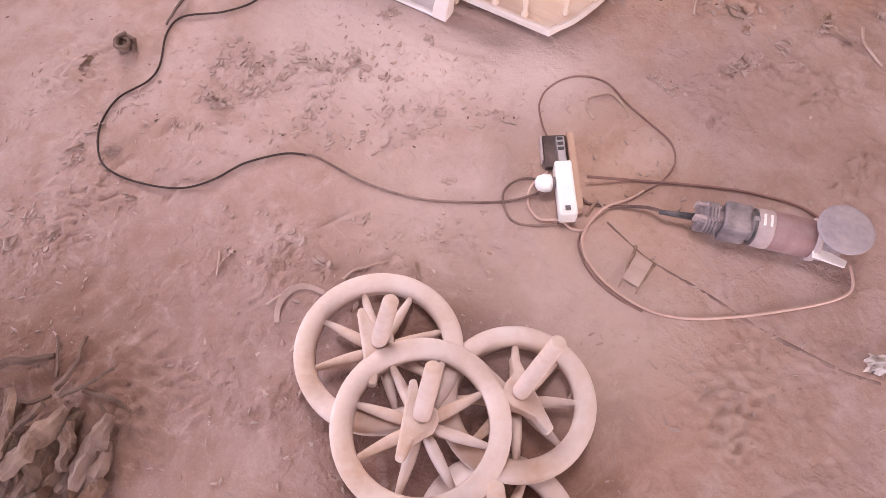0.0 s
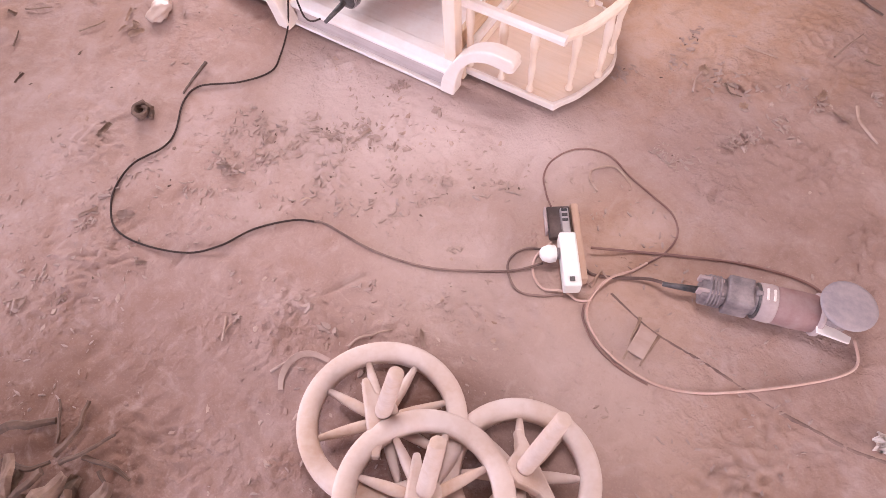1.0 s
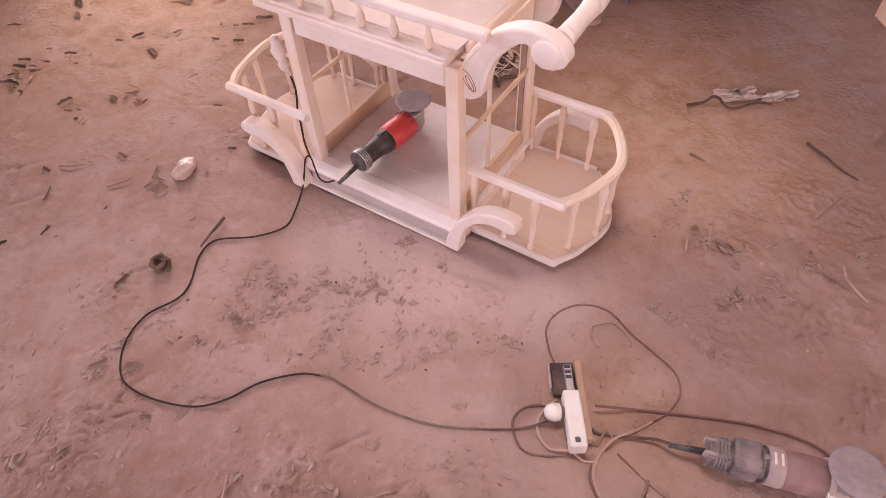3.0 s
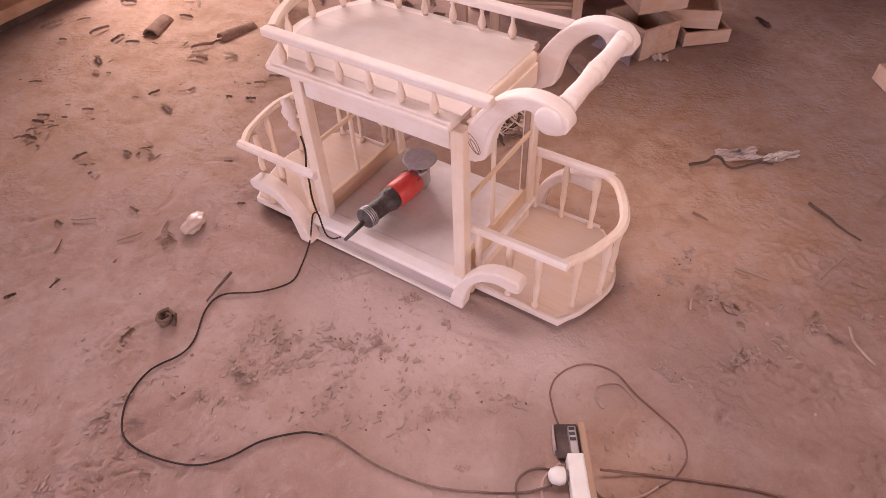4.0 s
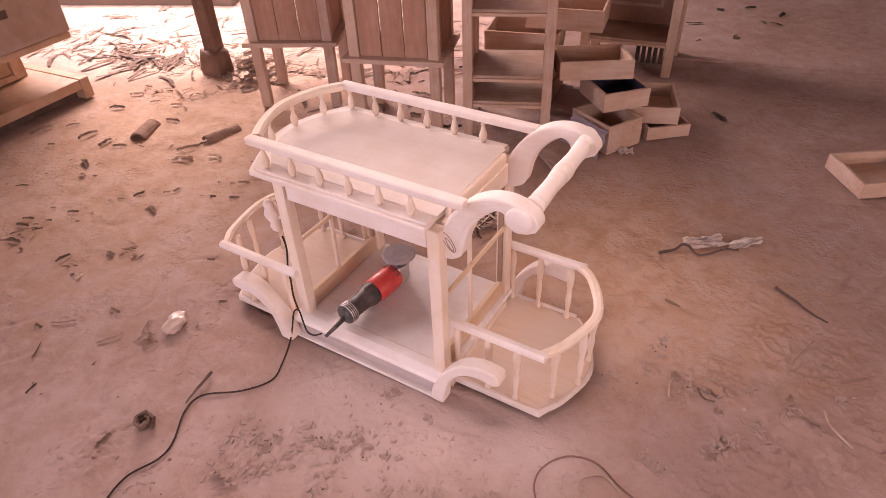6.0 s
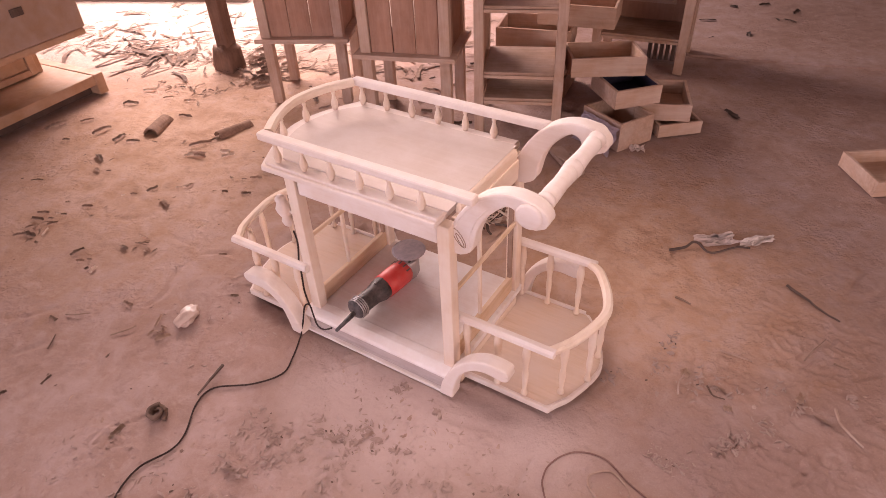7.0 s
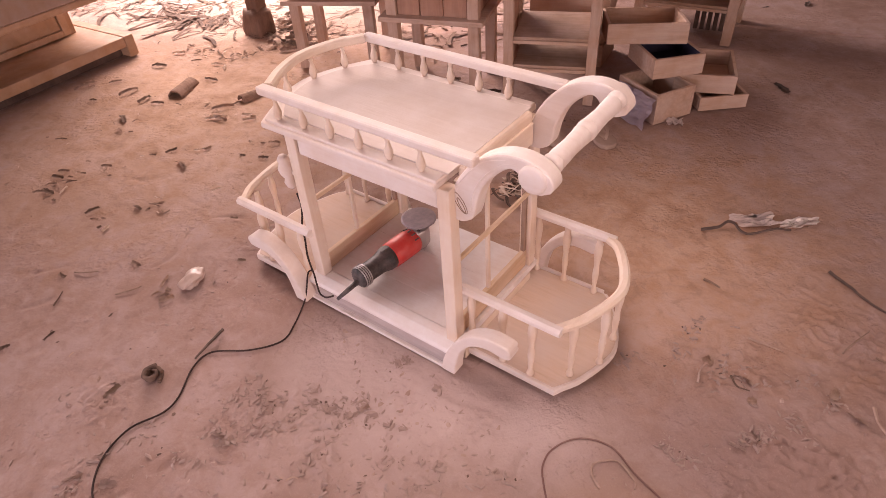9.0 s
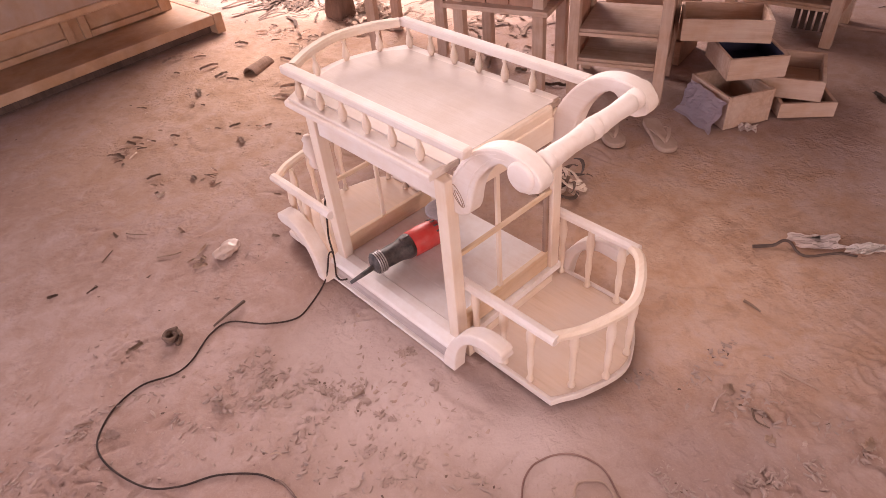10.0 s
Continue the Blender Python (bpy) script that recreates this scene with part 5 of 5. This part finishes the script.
for a, b, r in (((-1.95, 0.81), (-1.88, 0.86), 0.004), ((-1.72, 0.83), (-1.68, 0.9), 0.004)):
    stick("splinter", [(a[0], a[1], 0.006), ((a[0] + b[0]) / 2 + 0.008, (a[1] + b[1]) / 2, 0.009), (b[0], b[1], 0.006)], r * 0.7, BARK, "thin dark splinter of wood on the floor", "splinter", "splinters over the floor")
for k in range(40):
    rnd = random.Random(k)
    c = Vector((-0.88 + rnd.gauss(0, 0.028), 2.03 + rnd.gauss(0, 0.038), 0.006 + 0.009 * (k % 8)))
    a0, ra = rnd.uniform(0, 6.3), rnd.uniform(0.025, 0.06)
    line = curve_points([c + Vector((ra * math.cos(a0 + t * 0.5), ra * math.sin(a0 + t * 0.5), 0.012 * math.sin(t * 1.1 + k) + 0.012)) for t in range(5)], 4)
    solo("wood_shaving", sweep(line, slab_section(0.013, 0.0018, 0.0005), up=(math.sin(k), 0.3, 1.2)), (DARK, CHIP, CHIP, DEBRIS)[k % 4], ("curled dark shaving in a small heap", "curled pale shaving in a small heap", "curled pale shaving in a small heap", "curled dark shaving in a small heap")[k % 4], "shaving", "heap of curled shavings")

flake(601, -1.095, 0.42, 0.045, 0.026, 0.1, 35, CHIP_DUSTY, "wood_chip", "flat pale chip of wood under the cable", "")
for k, (x, y, L, turn) in enumerate(((-1.185, 0.375, 0.05, 60), (-1.15, 0.1, 0.05, 40), (-1.06, 0.17, 0.03, 80), (-0.96, 0.34, 0.03, 30), (-0.98, 0.67, 0.04, 10), (-0.71, 0.955, 0.03, 70), (-0.255, 0.535, 0.045, 130), (0.36, 1.635, 0.06, 165))):
    flake(610 + k, x, y, L, 0.012, 0.5, turn, HUSK, "wood_chip", "small dusty chip of wood on the floor", "chips near the wheels")
stick("wood_shaving", [(-0.68, 0.34, 0.005), (-0.665, 0.318, 0.008), (-0.65, 0.29, 0.004)], 0.004, HUSK, "forked splinter in the dust", "splinter")
stick("wood_shaving", [(-0.66, 0.335, 0.005), (-0.66, 0.315, 0.007), (-0.652, 0.292, 0.004)], 0.003, HUSK, "thin splinter in the dust", "splinter")
stick("wood_shaving", [(-0.39, 0.43, 0.005), (-0.38, 0.46, 0.008), (-0.35, 0.49, 0.007), (-0.33, 0.52, 0.004)], 0.004, HUSK, "long dusty shaving beside the wheels", "shaving")

flake(641, -1.797, 0.491, 0.035, 0.014, 0.6, 70, DEBRIS, "bark_flake", "small dark flake of bark on the floor")
flake(642, -1.726, 0.6, 0.042, 0.01, 0.9, 100, DEBRIS, "bark_flake", "small dark flake of bark on the floor")
flake(643, -1.356, 0.592, 0.055, 0.02, 0.8, 95, BARK, "bark_flake", "reddish brown flake of bark in the dust")
stick("splinter", [(-1.853, 0.681, 0.006), (-1.868, 0.706, 0.008), (-1.889, 0.733, 0.006)], 0.003, DEBRIS, "thin dark splinter of wood on the floor", "splinter", "splinters over the floor")
for k in range(7):
    flake(650 + k, -1.588 + 0.016 * math.sin(2.3 * k), 0.924 + 0.02 * math.cos(1.7 * k), 0.03, 0.009, 1.0, 47 * k, (SHAVING, FLAKE, FLAKE)[k % 3], "bark_flake", "small curled flake in a knot of shavings")

# heap of bark and offcuts in the near corner
for k in range(40):
    rnd = random.Random(100 + k)
    u, v = rnd.random(), rnd.random()
    x, y = -0.87 + 0.27 * u + 0.12 * v, -0.19 + 0.1 * u - 0.22 * v
    L, w = rnd.uniform(0.09, 0.17), rnd.uniform(0.025, 0.05)
    n, bm = 9, bmesh.new()
    rows = [[bm.verts.new((L * (i / n - 0.5), w * (q / 4 - 0.5) * (1 - 0.5 * abs(2 * i / n - 1) ** 3) * (1 + 0.5 * noise.noise(Vector((i * 0.9, k * 2.3, q // 2)))) + 0.012 * noise.noise(Vector((i * 0.35, k, 2))),
                           0.16 * w * (1 - (q / 2 - 1) ** 2) + 0.014 * noise.noise(Vector((i * 0.4, q * 0.5, k * 1.9))))) for q in range(5)] for i in range(n + 1)]
    for a, b in zip(rows, rows[1:]):
        for q in range(4):
            bm.faces.new((a[q], b[q], b[q + 1], a[q + 1]))
    bmesh.ops.solidify(bm, geom=bm.faces[:], thickness=0.003)
    bm.transform(pose(x, y, 0.01 + 0.008 * (k % 5), rnd.uniform(-14, 14), rnd.uniform(-6, 6), rnd.uniform(85, 130)))
    solo("bark_piece", bm, (DRY_BARK, BARK, SHAVING, HUSK)[k % 4], "rough curved piece of bark in a heap of offcuts", "bark", "heap of bark and offcuts")
for pts, r in (([(-0.77, -0.095, 0.03), (-0.763, -0.03, 0.036), (-0.791, 0.029, 0.03)], 0.0085), ([(-0.745, -0.093, 0.034), (-0.713, -0.053, 0.036), (-0.688, 0.01, 0.03)], 0.0065), ([(-0.785, -0.07, 0.03), (-0.81, -0.04, 0.03), (-0.857, -0.004, 0.02)], 0.005),
               ([(-0.96, -0.15, 0.022), (-0.903, -0.103, 0.026), (-0.84, -0.043, 0.014)], 0.014), ([(-0.85, -0.15, 0.03), (-0.793, -0.136, 0.036), (-0.768, -0.105, 0.032)], 0.008), ([(-0.757, -0.121, 0.045), (-0.769, -0.178, 0.045), (-0.779, -0.204, 0.04)], 0.01),
               ([(-0.663, -0.061, 0.026), (-0.64, -0.07, 0.028), (-0.611, -0.087, 0.02)], 0.005), ([(-0.711, -0.06, 0.03), (-0.655, -0.043, 0.026), (-0.604, -0.042, 0.012)], 0.0065)):
    stick("branch", pts, r, DEBRIS, "dark broken branch in the offcut heap", "branch", "heap of bark and offcuts")


# ---- larger clods of trodden earth and splinters among them ----
def clod(x, y, size, seed):
    """A broken clod: a few sharp-edged shards of dry earth heaved up beside one another."""
    rnd = random.Random(seed)
    bm = bmesh.new()
    size *= 0.01
    for k in range(rnd.randint(3, 5)):
        a = rnd.uniform(0, 6.28)
        cx, cy = (rnd.gauss(0, 0.55 * size), rnd.gauss(0, 0.4 * size)) if k else (0.0, 0.0)
        r = size * rnd.uniform(0.3, 0.6)
        n = rnd.randint(4, 6)
        lean = Vector((rnd.gauss(-0.12, 0.22), rnd.gauss(-0.05, 0.22), 1.0)).normalized()
        m = Matrix.Translation((x + cx, y + cy, ground_z(x, y) - 0.001)) @ lean.to_track_quat("Z", "Y").to_matrix().to_4x4() @ Matrix.Rotation(a, 4, "Z")
        low, top = [], []
        for q in range(n):
            t = 2 * math.pi * q / n + rnd.uniform(-0.3, 0.3)
            f = rnd.uniform(0.7, 1.2)
            low.append(bm.verts.new(m @ Vector((1.7 * r * f * math.cos(t), 0.75 * r * f * math.sin(t), -0.004))))
            top.append(bm.verts.new(m @ Vector((1.45 * r * f * math.cos(t), 0.58 * r * f * math.sin(t), 0.75 * r * rnd.uniform(0.85, 1.15)))))
        bm.faces.new(top)
        for q in range(n):
            bm.faces.new((low[q], low[(q + 1) % n], top[(q + 1) % n], top[q]))
    return solo("earth_clod", bm, CRUST, "broken clod of dry earth on the trodden floor", "clod", "clods of earth")


FRONT_CLODS = ((-0.589, 1.119, 2.2), (-0.684, 0.95, 2.1), (-0.728, 0.977, 1.1), (-0.737, 0.923, 1.7), (-0.791, 0.901, 1.5), (-0.872, 0.921, 1.6), (-0.841, 0.85, 1.5), (-0.862, 0.82, 1.6), (-0.894, 0.769, 1.3), (-0.909, 0.735, 1.5), (-0.944, 0.788, 1.7), (-0.977, 0.828, 1.1), (-1.048, 0.87, 1.5), (-1.073, 0.841, 1.2), (-1.042, 0.774, 1.5), (-0.999, 0.677, 1.6), (-0.944, 0.674, 2.0), (-1.027, 0.696, 1.1), (-0.719, 0.839, 1.2), (-0.753, 0.808, 1.3), (-0.591, 0.963, 1.3), (-0.587, 0.892, 1.2), (-0.555, 0.878, 1.1), (-0.74, 1.132, 1.5), (-0.718, 1.155, 1.3))
NEAR_CLODS = ((-0.721, 0.961, 1.4), (-0.723, 0.931, 1.2), (-0.454, 0.436, 1.8), (-0.463, 0.564, 1.3), (-0.436, 0.572, 1.2), (-0.43, 0.592, 1.1), (-0.31, 0.777, 1.5), (-0.324, 0.769, 1.2), (-1.167, 0.367, 1.5), (-1.168, 0.343, 1.0), (-1.141, 0.187, 1.4), (-1.16, 0.168, 1.3), (-1.053, 0.169, 1.1), (-1.144, 0.099, 2.2), (-0.715, 0.427, 1.1), (-0.744, 0.436, 1.0), (-0.648, 0.474, 0.9), (-0.658, 0.358, 1.2), (-0.535, 0.463, 1.5), (-0.564, 0.463, 1.2), (-0.973, 0.338, 1.1), (-1.02, 0.357, 1.0), (-0.922, 0.75, 1.0), (-0.44, 0.882, 1.0), (-0.455, 0.853, 1.0), (-0.2, 0.735, 1.0))
RIGHT_CLODS = ((-0.199, 1.498, 1.6), (-0.213, 1.479, 1.1), (0.039, 1.588, 1.7), (0.137, 1.544, 1.6), (0.145, 1.624, 1.1), (0.011, 1.796, 0.9), (-0.094, 1.758, 1.2), (-0.074, 1.684, 1.5), (0.024, 1.674, 1.1), (0.081, 1.648, 1.3), (0.102, 1.669, 1.1), (0.301, 1.688, 1.4), (0.309, 1.644, 1.1), (0.233, 1.943, 0.9), (0.222, 1.538, 1.0), (0.234, 1.522, 1.0), (0.189, 1.448, 1.3), (0.144, 1.415, 1.3), (0.293, 1.506, 1.1), (0.424, 1.773, 1.6), (0.437, 1.75, 1.2), (-0.063, 1.508, 1.0), (0.037, 1.532, 1.3), (0.18, 1.418, 1.2))
for k, (x, y, size) in enumerate(FRONT_CLODS + NEAR_CLODS + RIGHT_CLODS):
    clod(x, y, size, 900 + k)
stick("twig", [(0.184, 2.188, 0.007), (0.220, 2.162, 0.007), (0.255, 2.143, 0.007), (0.297, 2.110, 0.007), (0.358, 2.084, 0.007)], 0.005, DARK, "thin dark knotty twig on the floor", "twig")
stick("splinter", [(0.286, 1.849, 0.007), (0.307, 1.913, 0.007), (0.331, 1.975, 0.007)], 0.0028, BARK, "thin dark splinter of wood on the floor", "splinter")
stick("splinter", [(0.364, 1.885, 0.007), (0.386, 1.882, 0.007), (0.408, 1.879, 0.007)], 0.003, BARK, "short dark splinter of wood on the floor", "splinter")
stick("splinter", [(0.056, 1.765, 0.007), (0.103, 1.768, 0.007), (0.152, 1.770, 0.007)], 0.003, HUSK, "dusty splinter pressed in the floor", "splinter")
stick("splinter", [(-0.008, 1.533, 0.007), (-0.016, 1.573, 0.007), (-0.010, 1.612, 0.007)], 0.003, CHIP_DUSTY, "pale curved shaving on the floor", "splinter")
stick("splinter", [(0.058, 1.606, 0.007), (0.084, 1.578, 0.007), (0.116, 1.580, 0.007)], 0.0032, DEBRIS, "dark curved shaving on the floor", "splinter")
stick("splinter", [(0.389, 1.698, 0.007), (0.409, 1.647, 0.007), (0.438, 1.617, 0.007), (0.468, 1.598, 0.007)], 0.005, HUSK, "long brown flake pressed in the floor", "splinter")
stick("splinter", [(-0.134, 1.950, 0.007), (-0.104, 1.947, 0.007), (-0.079, 1.941, 0.007)], 0.0045, BARK, "short brown stick on the floor", "splinter")


# ---- crumbs, shavings and chips strewn over the floor ----
def strewn(name, count, seed, spot, size, flat, mat, label, curled=False, straight=1.0, thin=1.0):
    """Loose bits over the floor in one mesh."""
    rnd = random.Random(seed)
    verts, faces = [], []
    for _ in range(count):
        x, y = spot(rnd)
        s = size(rnd)
        z = ground_z(x, y)
        a = rnd.uniform(0, 6.28)
        n = len(verts)
        if curled:
            L, w, bend = s, s * rnd.uniform(0.05, 0.13), rnd.uniform(-1.0, 1.0) * straight
            k = 5
            for i in range(k):
                t = i / (k - 1) - 0.5
                cx, cy = L * t, L * bend * t * t
                for e in (-1, 1):
                    px, py, pz = cx, cy + e * w / 2, z + 0.003 + s * 0.07 * straight * (1 + math.sin(t * 5 + a)) + (0.002 if e > 0 else 0)
                    verts.append((x + px * math.cos(a) - py * math.sin(a), y + px * math.sin(a) + py * math.cos(a), pz))
            for i in range(k - 1):
                b = n + 2 * i
                faces.append((b, b + 2, b + 3, b + 1))
            continue
        ox, oy = s * rnd.uniform(-0.5, 0.5), s * rnd.uniform(-0.4, 0.4)
        for dz, f in ((-0.3, 1.1), (0.7, 0.78)):
            for q in range(5):
                t = 2 * math.pi * q / 5 + rnd.uniform(-0.35, 0.35)
                px, py = s * f * math.cos(t) * rnd.uniform(0.6, 1.7) + (ox if dz > 0 else 0.0), thin * s * f * math.sin(t) * rnd.uniform(0.35, 1.0) + (oy if dz > 0 else 0.0)
                verts.append((x + px * math.cos(a) - py * math.sin(a), y + px * math.sin(a) + py * math.cos(a), z + s * flat * dz * rnd.uniform(0.8, 1.15) - 0.001))
        faces.append(tuple(n + 5 + q for q in range(5)))
        for q in range(5):
            faces.append((n + q, n + (q + 1) % 5, n + 5 + (q + 1) % 5, n + 5 + q))
    me = bpy.data.meshes.new(name)
    me.from_pydata(verts, [], faces)
    me.materials.append(mat)
    return tagged(new(name, me), label, "debris", kind="stuff")


def patchy(x0, x1, y0, y1, cut, off):
    def spot(rnd):
        for _ in range(60):
            x, y = rnd.uniform(x0, x1), rnd.uniform(y0, y1)
            if noise.noise(Vector((x * 2.2 + off, y * 2.2, off))) > cut and not (-1.5 < x < -0.25 and 1.2 < y < 1.7):
                return x, y
        return x, y
    return spot


def spotty(rnd):
    """A place in one of the crumbly patches of the floor."""
    x, y, r = rnd.choice(ROUGH_SPOTS)
    if x > -0.15 and rnd.random() < 0.5:
        x, y, r = ROUGH_SPOTS[4 + rnd.randrange(9)]
    return rnd.gauss(x, 0.62 * r), rnd.gauss(y, 0.62 * r)


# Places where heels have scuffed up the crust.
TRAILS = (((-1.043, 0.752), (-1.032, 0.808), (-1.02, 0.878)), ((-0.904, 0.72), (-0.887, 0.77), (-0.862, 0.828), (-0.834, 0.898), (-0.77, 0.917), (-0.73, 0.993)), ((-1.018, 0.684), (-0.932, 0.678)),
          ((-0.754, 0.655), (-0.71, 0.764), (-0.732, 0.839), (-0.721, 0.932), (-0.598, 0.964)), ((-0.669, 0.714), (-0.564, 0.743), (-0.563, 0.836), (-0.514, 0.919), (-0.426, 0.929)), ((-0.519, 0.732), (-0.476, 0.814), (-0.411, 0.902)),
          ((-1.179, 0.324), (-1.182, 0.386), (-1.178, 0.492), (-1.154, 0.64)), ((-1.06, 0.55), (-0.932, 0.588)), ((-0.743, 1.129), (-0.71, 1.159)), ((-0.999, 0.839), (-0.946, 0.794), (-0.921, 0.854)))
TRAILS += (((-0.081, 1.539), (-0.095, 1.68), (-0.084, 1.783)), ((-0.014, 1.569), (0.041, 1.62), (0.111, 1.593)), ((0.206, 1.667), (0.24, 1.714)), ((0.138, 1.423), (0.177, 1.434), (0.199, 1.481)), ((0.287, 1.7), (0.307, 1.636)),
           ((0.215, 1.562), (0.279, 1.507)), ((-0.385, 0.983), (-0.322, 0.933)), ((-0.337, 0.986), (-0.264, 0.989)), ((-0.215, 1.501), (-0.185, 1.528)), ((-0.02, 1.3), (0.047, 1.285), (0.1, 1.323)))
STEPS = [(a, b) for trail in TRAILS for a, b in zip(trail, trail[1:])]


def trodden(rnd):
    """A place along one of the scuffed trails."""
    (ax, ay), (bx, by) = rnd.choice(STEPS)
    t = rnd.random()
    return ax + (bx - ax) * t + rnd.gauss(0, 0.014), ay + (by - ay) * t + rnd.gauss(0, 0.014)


strewn("crust_shards", 1100, 21, trodden, lambda r: 0.0025 + 0.009 * r.random() ** 2, 0.85, CRUST, "broken shards of earth crust along scuffed trails", thin=0.5)
# Dark crumbs: loose specks, and painted shade in the gaps between shards.
strewn("bark_crumbs", 130, 23, trodden, lambda r: 0.0018 + 0.004 * r.random() ** 2, 0.6, DEBRIS, "dark crumbs for specks and shade gaps along the scuffed trails")
strewn("crust_shards", 1500, 22, patchy(-1.5, 0.95, -0.15, 1.15, -0.12, 27.0), lambda r: 0.0022 + 0.007 * r.random() ** 2, 0.8, CRUST, "small broken shards of earth crust on the trodden floor", thin=0.55)
strewn("dirt_crumbs", 4600, 1, patchy(-2.4, 1.2, -0.4, 2.9, 0.05, 3.0), lambda r: 0.0016 + 0.0055 * r.random() ** 3, 0.6, EARTH, "crumbs of dry earth on the floor")
strewn("crumbly_clods", 1700, 11, spotty, lambda r: 0.002 + 0.007 * r.random() ** 3, 0.5, EARTH, "flat clods of trodden earth scattered in patches")
strewn("wood_chips", 150, 2, patchy(-3.4, -0.9, 0.2, 3.6, 0.05, 8.0), lambda r: 0.003 + 0.007 * r.random() ** 3, 0.35, DEBRIS, "brown wood chips strewn over the floor")
strewn("dust_chips", 160, 12, spotty, lambda r: 0.003 + 0.007 * r.random() ** 2, 0.4, HUSK, "dust-coated chips of wood among the clods")
strewn("shavings", 110, 3, patchy(-3.5, -1.4, 1.0, 2.9, 0.12, 12.0), lambda r: 0.015 + 0.035 * r.random() ** 2, 1, FLAKE, "thin curled shavings strewn over the floor", True)
strewn("loose_shavings", 45, 13, patchy(-2.2, 1.2, 0.3, 3.2, 0.05, 17.0), lambda r: 0.012 + 0.025 * r.random() ** 2, 1, FLAKE, "few curled shavings on the dusty floor", True)
strewn("yard_litter", 560, 4, lambda r: (lambda u, v: (-4.9 + 2.9 * u + 0.2 * v, 2.22 + 0.85 * u + 1.2 * v))(r.random(), r.random() ** 1.8), lambda r: 0.04 + 0.17 * r.random() ** 2, 1, LITTER, "litter of long shavings and bark strips in the sunny yard", True, 0.35)
strewn("yard_litter", 110, 6, lambda r: (r.gauss(-3.85, 0.3), r.gauss(2.6, 0.13)), lambda r: 0.06 + 0.2 * r.random() ** 2, 1, DEBRIS, "dark heap of bark strips at the edge of the yard", True, 0.5)
strewn("yard_chips", 170, 5, lambda r: (lambda u, v: (-4.4 + 3.2 * u, 2.2 + 0.9 * u + 1.0 * v))(r.random(), r.random()), lambda r: 0.006 + 0.02 * r.random() ** 3, 0.18, BARK, "chips of bark and wood at the edge of the yard")
